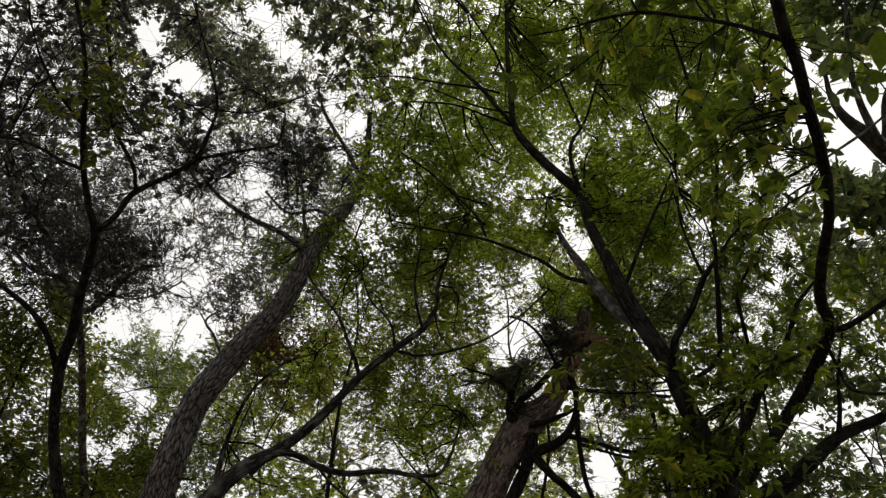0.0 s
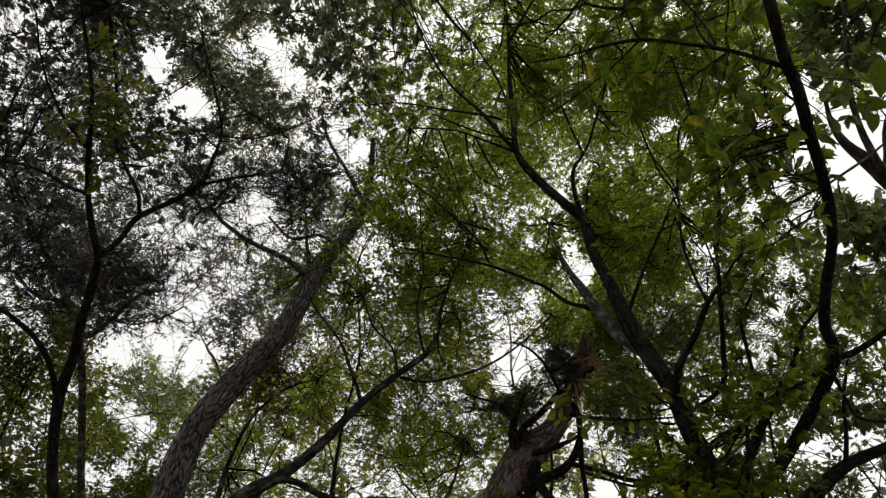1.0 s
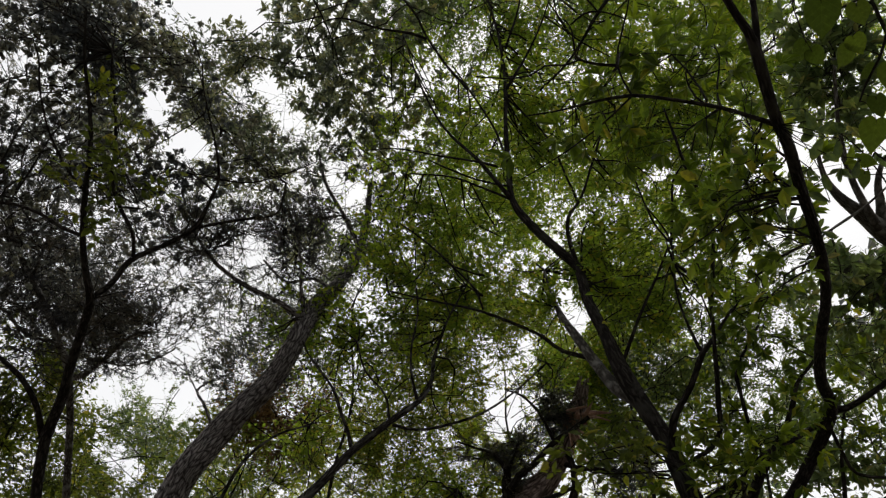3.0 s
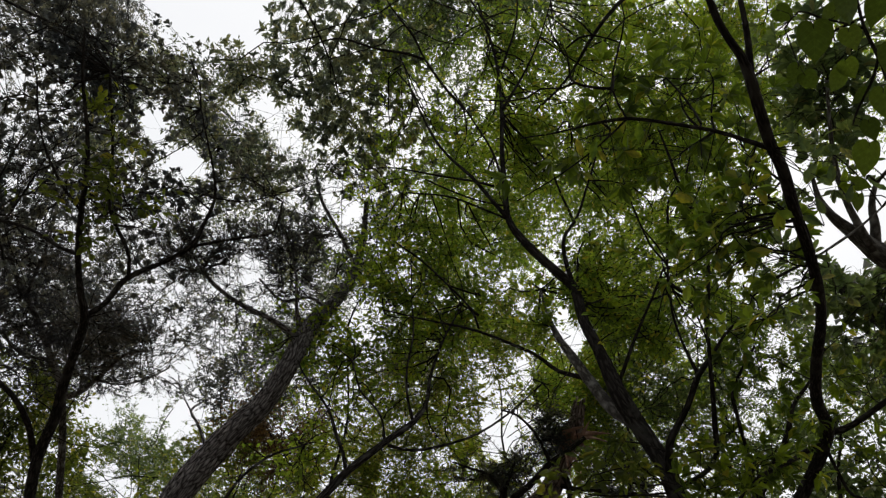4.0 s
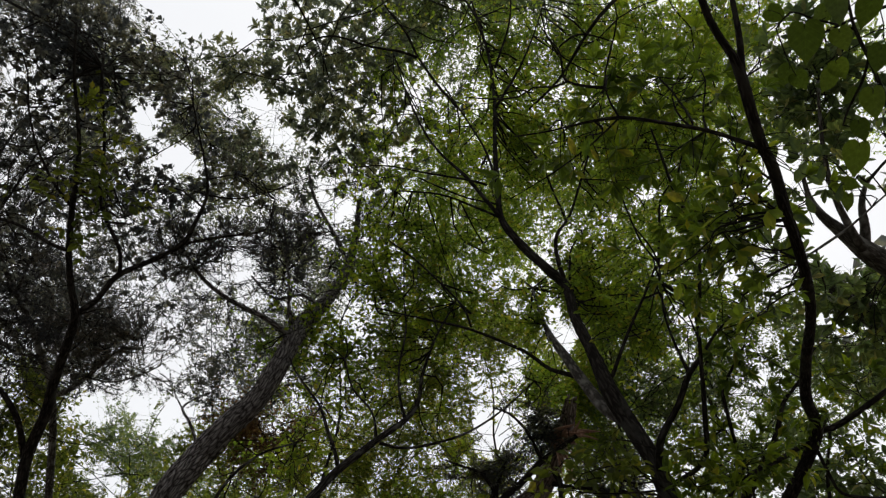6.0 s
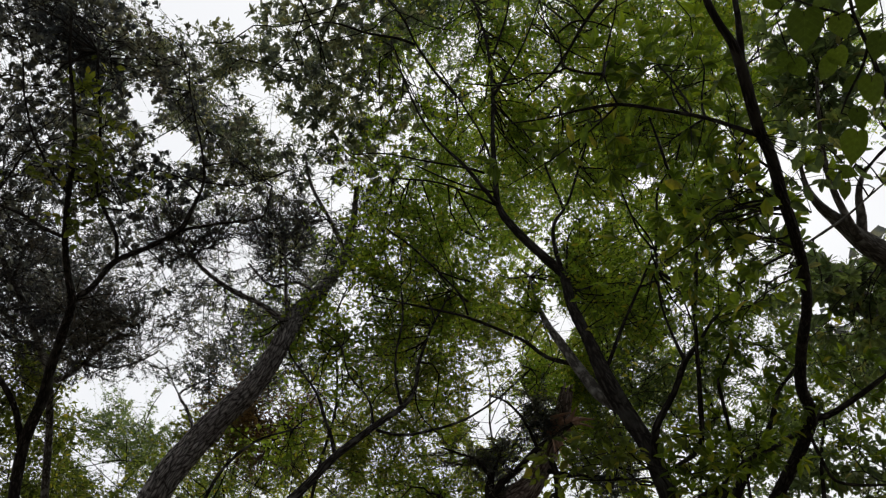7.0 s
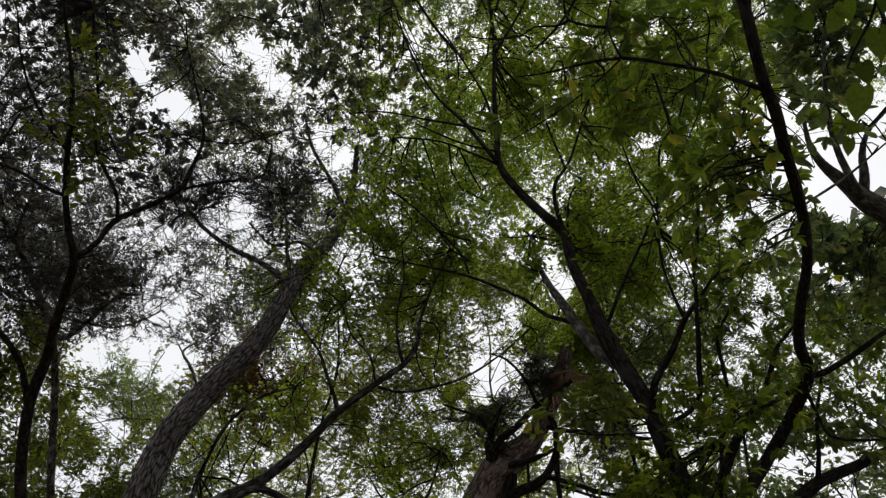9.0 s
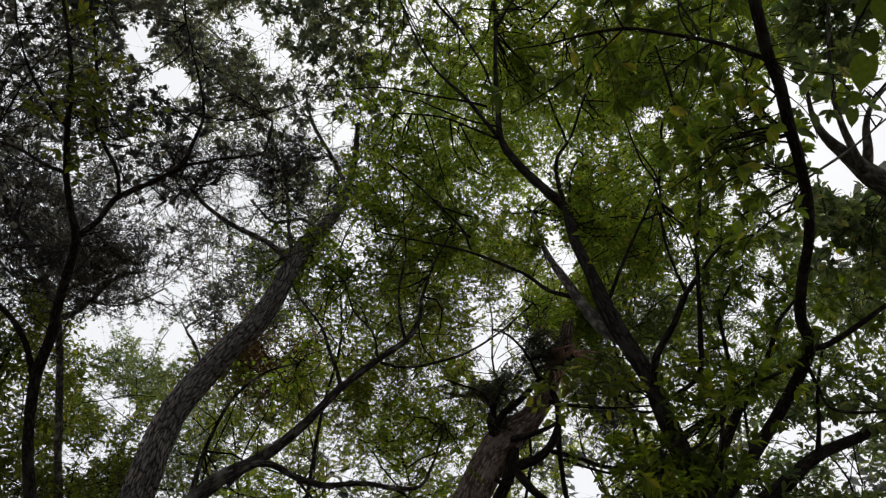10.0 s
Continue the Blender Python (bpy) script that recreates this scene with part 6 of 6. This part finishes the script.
# young lime sapling with large heart-shaped leaves
tree, base, wood, rng = build_tree("lime_sapling", "young lime sapling with large heart-shaped leaves", [
    ("trunk", [(3.541, 3.205, 3.672, 0.0327), (3.311, 2.731, 4.196, 0.0272), (3.001, 2.385, 4.524, 0.0226), (2.754, 2.238, 4.719, 0.0183), (2.559, 2.100, 4.832, 0.0137), (2.406, 1.891, 4.940, 0.0120), (2.315, 1.741, 5.086, 0.0105), (2.239, 1.634, 5.189, 0.0090), (2.177, 1.494, 5.289, 0.0074), (2.108, 1.329, 5.394, 0.0059)]),
    ("limb", [(2.315, 1.741, 5.086, 0.0075), (2.308, 1.846, 5.034, 0.0075), (2.268, 1.988, 4.979, 0.0061), (2.253, 2.069, 4.937, 0.0046)]),
    ("limb", [(2.559, 2.100, 4.832, 0.0076), (2.481, 2.230, 4.802, 0.0077), (2.427, 2.327, 4.774, 0.0078), (2.390, 2.311, 4.814, 0.0063), (2.364, 2.388, 4.774, 0.0047)]),
    ("limb", [(2.239, 1.634, 5.189, 0.0075), (2.142, 1.633, 5.248, 0.0061), (2.041, 1.631, 5.307, 0.0061), (1.950, 1.625, 5.358, 0.0046), (1.941, 1.756, 5.424, 0.0048)]),
], BARK_DARK, 20)



# heart-shaped leaf of the young lime
def heart_outline():
    rim = [(0.0, 0.0), (-0.10, 0.16), (-0.06, 0.34), (0.10, 0.47), (0.32, 0.50), (0.55, 0.42), (0.76, 0.25), (0.90, 0.10), (1.04, 0.0)]
    v = [(x, 0, 0.0) for x in (0.0, 0.28, 0.6, 1.04)]
    f = []
    for side in (1, -1):
        first = len(v)
        v += [(x, y * side, 0.10 * abs(y) + 0.02 * math.sin(9 * x)) for x, y in rim[1:-1]]
        n = first
        tris = [(0, 1, n), (1, n + 1, n), (1, n + 2, n + 1), (1, n + 3, n + 2), (1, 2, n + 3), (2, n + 4, n + 3), (2, n + 5, n + 4), (2, n + 6, n + 5), (2, 3, n + 6)]
        f += [t if side > 0 else (t[0], t[2], t[1]) for t in tris]
    v = np.array(v)
    v[:, 2] -= 0.16 * v[:, 0] ** 2
    return v, f


HEART = heart_outline()
heart_me = mesh_of("leaf", HEART[0], np.array(HEART[1]).ravel(), np.full(len(HEART[1]), 3), LEAF_LIME, True)
stalked_leaves(tree, base, wood, heart_me, ((2.00, 1.71, 5.17, 0.21, 100), (2.10, 1.53, 5.19, 0.18, 90), (2.10, 1.62, 5.03, 0.12, 70), (2.12, 1.44, 4.97, 0.16, 95), (2.01, 1.97, 5.27, 0.13, 110), (2.09, 1.97, 5.23, 0.11, 50), (2.00, 1.63, 4.43, 0.14, 80), (2.28, 2.02, 4.81, 0.12, 70), (2.37, 2.25, 4.87, 0.19, 95), (2.26, 2.26, 4.66, 0.11, 10), (2.25, 2.34, 4.60, 0.10, 100), (2.16, 1.90, 5.10, 0.13, 120), (2.21, 1.83, 5.11, 0.11, 60), (2.08, 1.62, 5.29, 0.13, 140), (2.25, 1.66, 4.91, 0.14, 100), (1.93, 1.69, 5.46, 0.12, 30), (2.26, 1.94, 5.01, 0.11, 140)), rng)


# ---- trees further back, each with trunk, limbs and crown ----
def back_tree(foot, crown, size, clumps, seed, leaf_mat, label, leaf=(0.046, 0.0245), girth=0.1, shoots=11, per_shoot=24, group="trees in the background", style="side"):
    """foot: x, y on the ground; crown: its middle; size: its half width and half height."""
    rng = np.random.default_rng(seed)
    x, y = foot
    c3, (wide, tall) = np.array(crown, float), size
    trunk = []
    for h in np.linspace(0, 1, 9):
        ease = h ** 1.6
        j = rng.normal(0, 0.16, 2) * (h > 0)
        trunk.append((x + (c3[0] - x) * ease + j[0], y + (c3[1] - y) * ease + j[1], (c3[2] + tall * 0.5) * h - 0.05 * (h == 0), girth * (1.35 - h * 1.1)))
    tree = thing("background_tree", (x, y, 0), label, "tree", group)
    me, path = stem_mesh("trunk", trunk, BARK_DARK, (x, y, 0), rng, 10, 0.25, 0.06)
    child("trunk", me, tree)
    wood = [path[path[:, 2] > c3[2] - tall * 1.2]]
    for k in range(11):
        o = path[np.argmin(abs(path[:, 2] - rng.uniform(c3[2] - tall, c3[2] + tall * 0.4)))]
        az = k * 2.4 + rng.uniform(-0.4, 0.4)
        reach = wide * rng.uniform(0.55, 1.0)
        rows = []
        for q in np.linspace(0, 1, 6):
            rows.append((o[0] + math.cos(az + 0.3 * q) * reach * q + rng.normal(0, 0.06), o[1] + math.sin(az + 0.3 * q) * reach * q + rng.normal(0, 0.06),
                         o[2] + reach * (0.6 * q - 0.25 * q * q), max(o[3] * 0.5 * (1 - q * 0.85), 0.007)))
        me, p = stem_mesh("limb", rows, BARK_DARK, (x, y, 0), rng, 7, 0.2, 0.06)
        if thinned(p[len(p) // 3:, :3], rng).mean() < 0.85:
            continue
        child("limb", me, tree)
        wood.append(p)
    c = unit(rng.normal(size=(clumps * 2, 3))) * rng.random((clumps * 2, 1)) ** 0.38 * (wide, wide, tall) + c3
    lump = np.array([noise.noise(Vector(p * 0.6) + Vector((seed * 3.1, 0, 0))) for p in c]) + rng.normal(0, 0.3, len(c))
    c = c[np.argsort(-lump)[:clumps]]
    c = c[thinned(c, rng, 0.3) | (rng.random(len(c)) < 0.25)]
    grow(tree, (x, y, 0), np.vstack(wood), c, rng, style, BARK_DARK, leaf_mat, 0.62 if leaf[0] < 0.2 else 1.8, shoots, per_shoot, leaf, LANCE if style == "whorl" else SMALL, 0.7, slim=0.4 if style == "whorl" else 0.6)


back_tree((-6.3, 7.0), (-6.17, 6.79, 10.63), (2.26, 1.92), 134, 41, LEAF_SILHOUETTE, "evergreen tree behind others, its crown coloured dark for shade", girth=0.03)
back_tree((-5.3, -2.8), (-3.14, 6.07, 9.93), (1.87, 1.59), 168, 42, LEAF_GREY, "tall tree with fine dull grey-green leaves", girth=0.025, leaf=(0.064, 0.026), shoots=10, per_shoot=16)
back_tree((-2.6, 12.3), (-3.93, 9.44, 9.80), (2.12, 1.80), 113, 43, LEAF_SILHOUETTE, "evergreen tree behind others, its crown coloured dark for shade", girth=0.018)
back_tree((-6.5, 10.6), (-6.35, 10.28, 6.46), (2.06, 1.75), 150, 44, LEAF_OLIVE, "olive-leaved tree with a low shaded crown", girth=0.03, leaf=(0.085, 0.042), shoots=9, per_shoot=11)
back_tree((-5.3, 12.4), (-5.17, 12.05, 7.46), (2.20, 1.87), 198, 45, LEAF_SHADE, "tall evergreen tree with dull shaded leaves", girth=0.03)
back_tree((-5.5, 14.0), (-5.90, 12.19, 8.86), (0.94, 0.80), 48, 46, LEAF_SHADE, "tall evergreen tree with dull shaded leaves", girth=0.018)
back_tree((-5.3, 10.2), (-5.21, 9.91, 5.35), (1.34, 1.14), 71, 47, LEAF_OLIVE, "olive-leaved tree with a low shaded crown", girth=0.03, leaf=(0.085, 0.042), shoots=9, per_shoot=11)
back_tree((-6.7, 9.6), (-6.52, 9.32, 7.60), (1.28, 1.09), 66, 48, LEAF_OLIVE, "olive-leaved tree with a low shaded crown", girth=0.03, leaf=(0.085, 0.042), shoots=9, per_shoot=11)
back_tree((-2.2, 11.1), (-2.14, 10.78, 7.42), (2.36, 2.00), 162, 49, LEAF_BACK, "distant oak with bright yellow-green backlit leaves", girth=0.03)
back_tree((-0.1, 10.3), (-0.12, 10.00, 6.80), (2.16, 1.84), 148, 50, LEAF_BACK, "distant oak with bright yellow-green backlit leaves", girth=0.03)
back_tree((-1.3, 8.4), (-1.26, 8.20, 8.95), (1.87, 1.59), 94, 51, LEAF_GREY, "tall tree with dull grey-green speckled foliage", girth=0.03)
back_tree((-2.8, -3.1), (-1.24, 5.62, 9.68), (1.70, 1.44), 72, 52, LEAF_GREY, "tall tree with whorls of long grey-green leaves", girth=0.025, leaf=(0.105, 0.036), style="whorl", shoots=9, per_shoot=12)
back_tree((2.1, -2.5), (0.70, 7.68, 10.33), (2.36, 2.01), 210, 53, LEAF_OAK, "tall evergreen oak with mid-green leaves", girth=0.025)
back_tree((1.1, 9.8), (1.11, 9.56, 8.88), (2.14, 1.82), 206, 54, LEAF_BACK, "distant oak with bright yellow-green backlit leaves", girth=0.03)
back_tree((5.0, -3.1), (2.92, 6.43, 9.50), (2.05, 1.75), 205, 55, LEAF_OAK, "tall evergreen oak with mid-green leaves", girth=0.025)
back_tree((3.0, 11.5), (2.93, 11.15, 6.98), (2.25, 1.91), 120, 56, LEAF_BACK, "distant oak with bright yellow-green backlit leaves", girth=0.03)
back_tree((4.1, 8.2), (4.03, 7.96, 7.67), (1.96, 1.67), 195, 57, LEAF_SHADE, "tall evergreen tree with dull shaded leaves", girth=0.03)
back_tree((2.7, 8.3), (2.64, 8.03, 9.15), (0.79, 0.67), 52, 58, LEAF_OAK, "tall evergreen oak with mid-green leaves", girth=0.03)
back_tree((6.1, 10.1), (6.01, 9.77, 7.07), (1.87, 1.59), 92, 59, LEAF_SHADE, "evergreen tree behind others, its crown coloured dark for shade", girth=0.03, leaf=(0.10, 0.045), shoots=9, per_shoot=10)
back_tree((7.0, -2.8), (4.43, 5.09, 11.09), (2.05, 1.75), 108, 60, LEAF_OAK, "tall evergreen oak with mid-green leaves", girth=0.025)
back_tree((2.5, -3.1), (1.02, 5.10, 12.64), (2.26, 1.92), 225, 61, LEAF_SHADE, "tall evergreen tree with dull shaded leaves", girth=0.025)
back_tree((-8.8, -2.5), (-5.81, 4.60, 12.46), (1.78, 1.51), 142, 62, LEAF_SILHOUETTE, "evergreen tree behind others, its crown coloured dark for shade", girth=0.025)
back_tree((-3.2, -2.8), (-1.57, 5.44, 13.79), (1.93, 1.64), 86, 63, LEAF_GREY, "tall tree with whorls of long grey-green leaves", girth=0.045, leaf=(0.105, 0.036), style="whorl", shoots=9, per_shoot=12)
back_tree((7.8, 9.3), (7.61, 9.06, 9.47), (1.61, 1.37), 70, 64, LEAF_SHADE, "evergreen tree behind others, its crown coloured dark for shade", girth=0.03, leaf=(0.10, 0.045), shoots=9, per_shoot=10)
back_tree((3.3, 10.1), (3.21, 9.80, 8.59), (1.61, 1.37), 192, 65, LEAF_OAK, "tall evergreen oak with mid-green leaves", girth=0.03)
back_tree((-6.4, 9.4), (-6.30, 9.12, 9.39), (1.61, 1.37), 99, 66, LEAF_SILHOUETTE, "evergreen tree behind others, its crown coloured dark for shade", girth=0.03)
back_tree((-3.3, 10.8), (-3.25, 10.48, 9.33), (1.51, 1.28), 42, 67, LEAF_SILHOUETTE, "evergreen tree behind others, its crown coloured dark for shade", girth=0.018)
back_tree((7.9, -2.5), (5.14, 4.86, 9.81), (1.21, 1.02), 44, 68, LEAF_OAK, "tall evergreen oak with mid-green leaves", girth=0.025)
back_tree((5.5, -2.8), (3.34, 4.31, 10.47), (1.21, 1.02), 49, 69, LEAF_OAK, "tall evergreen oak with mid-green leaves", girth=0.025)
back_tree((2.3, 13.3), (2.24, 12.88, 6.47), (1.74, 1.48), 85, 70, LEAF_BACK, "distant oak with bright yellow-green backlit leaves", girth=0.03)
back_tree((-2.7, 11.0), (-2.39, 9.46, 7.69), (0.75, 0.64), 34, 84, LEAF_RUST, "thin tree with withered rust-brown leaves", girth=0.02)
# added trees all round, mostly out of view, to block light from behind
back_tree((-9, 1), (-9, 1, 7.5), (4.4, 5.6), 60, 71, LEAF_SILHOUETTE, "added evergreen tree that closes the wood and blocks light", (0.3, 0.15), 0.16, 9, 9, "surrounding trees")
back_tree((-7, -6), (-7, -6, 7.5), (4.4, 5.6), 60, 72, LEAF_SILHOUETTE, "added evergreen tree that closes the wood and blocks light", (0.3, 0.15), 0.16, 9, 9, "surrounding trees")
back_tree((0, -6.5), (0, -6.5, 7.5), (4.4, 5.6), 60, 73, LEAF_SILHOUETTE, "added evergreen tree that closes the wood and blocks light", (0.3, 0.15), 0.16, 9, 9, "surrounding trees")
back_tree((7, -6), (7, -6, 7.5), (4.4, 5.6), 60, 74, LEAF_SILHOUETTE, "added evergreen tree that closes the wood and blocks light", (0.3, 0.15), 0.16, 9, 9, "surrounding trees")
back_tree((9.5, 0), (9.5, 0, 7.5), (4.4, 5.6), 60, 75, LEAF_SILHOUETTE, "added evergreen tree that closes the wood and blocks light", (0.3, 0.15), 0.16, 9, 9, "surrounding trees")
back_tree((11, 8), (11, 8, 7.5), (4.4, 5.6), 100, 76, LEAF_SILHOUETTE, "added evergreen tree that closes the wood and blocks light", (0.3, 0.15), 0.16, 9, 9, "surrounding trees")
back_tree((-12, 7), (-12, 7, 7.5), (4.4, 5.6), 100, 77, LEAF_SILHOUETTE, "added evergreen tree that closes the wood and blocks light", (0.3, 0.15), 0.16, 9, 9, "surrounding trees")
back_tree((-3, 19), (-3, 19, 7.5), (4.4, 5.6), 100, 78, LEAF_SILHOUETTE, "added evergreen tree that closes the wood and blocks light", (0.3, 0.15), 0.16, 9, 9, "surrounding trees")
back_tree((5, 19), (5, 19, 7.5), (4.4, 5.6), 100, 79, LEAF_SILHOUETTE, "added evergreen tree that closes the wood and blocks light", (0.3, 0.15), 0.16, 9, 9, "surrounding trees")
back_tree((-12, 15), (-12, 15, 7.5), (4.4, 5.6), 100, 80, LEAF_SILHOUETTE, "added evergreen tree that closes the wood and blocks light", (0.3, 0.15), 0.16, 9, 9, "surrounding trees")
back_tree((13, 15), (13, 15, 7.5), (4.4, 5.6), 100, 81, LEAF_SILHOUETTE, "added evergreen tree that closes the wood and blocks light", (0.3, 0.15), 0.16, 9, 9, "surrounding trees")
back_tree((-4.5, -3), (-4.5, -3, 11.5), (4.4, 3.0), 60, 82, LEAF_SILHOUETTE, "added evergreen tree that closes the wood and blocks light", (0.3, 0.15), 0.16, 9, 9, "surrounding trees")
back_tree((5, -3), (5, -3, 11.5), (4.4, 3.0), 60, 83, LEAF_SILHOUETTE, "added evergreen tree that closes the wood and blocks light", (0.3, 0.15), 0.16, 9, 9, "surrounding trees")


# ---- ground: one sheet of leaf litter to the horizon ----
g_n = 60
g_a = np.linspace(-1, 1, g_n)
g_x, g_y = np.meshgrid(np.sign(g_a) * np.abs(g_a) ** 2.5 * 600, np.sign(g_a) * np.abs(g_a) ** 2.5 * 600, indexing="ij")
g_z = -0.02 + 0.02 * np.sin(g_x * 0.9) * np.cos(g_y * 0.7)
g_i, g_j = np.meshgrid(np.arange(g_n - 1), np.arange(g_n - 1), indexing="ij")
g_q = np.stack([g_i * g_n + g_j, (g_i + 1) * g_n + g_j, (g_i + 1) * g_n + g_j + 1, g_i * g_n + g_j + 1], -1)
ground = new("ground", mesh_of("ground", np.stack([g_x, g_y, g_z], -1).reshape(-1, 3), g_q.ravel(), np.full(g_q.size // 4, 4), LITTER, True))
tagged(ground, "brown leaf litter on the forest floor", "ground", kind="structure")
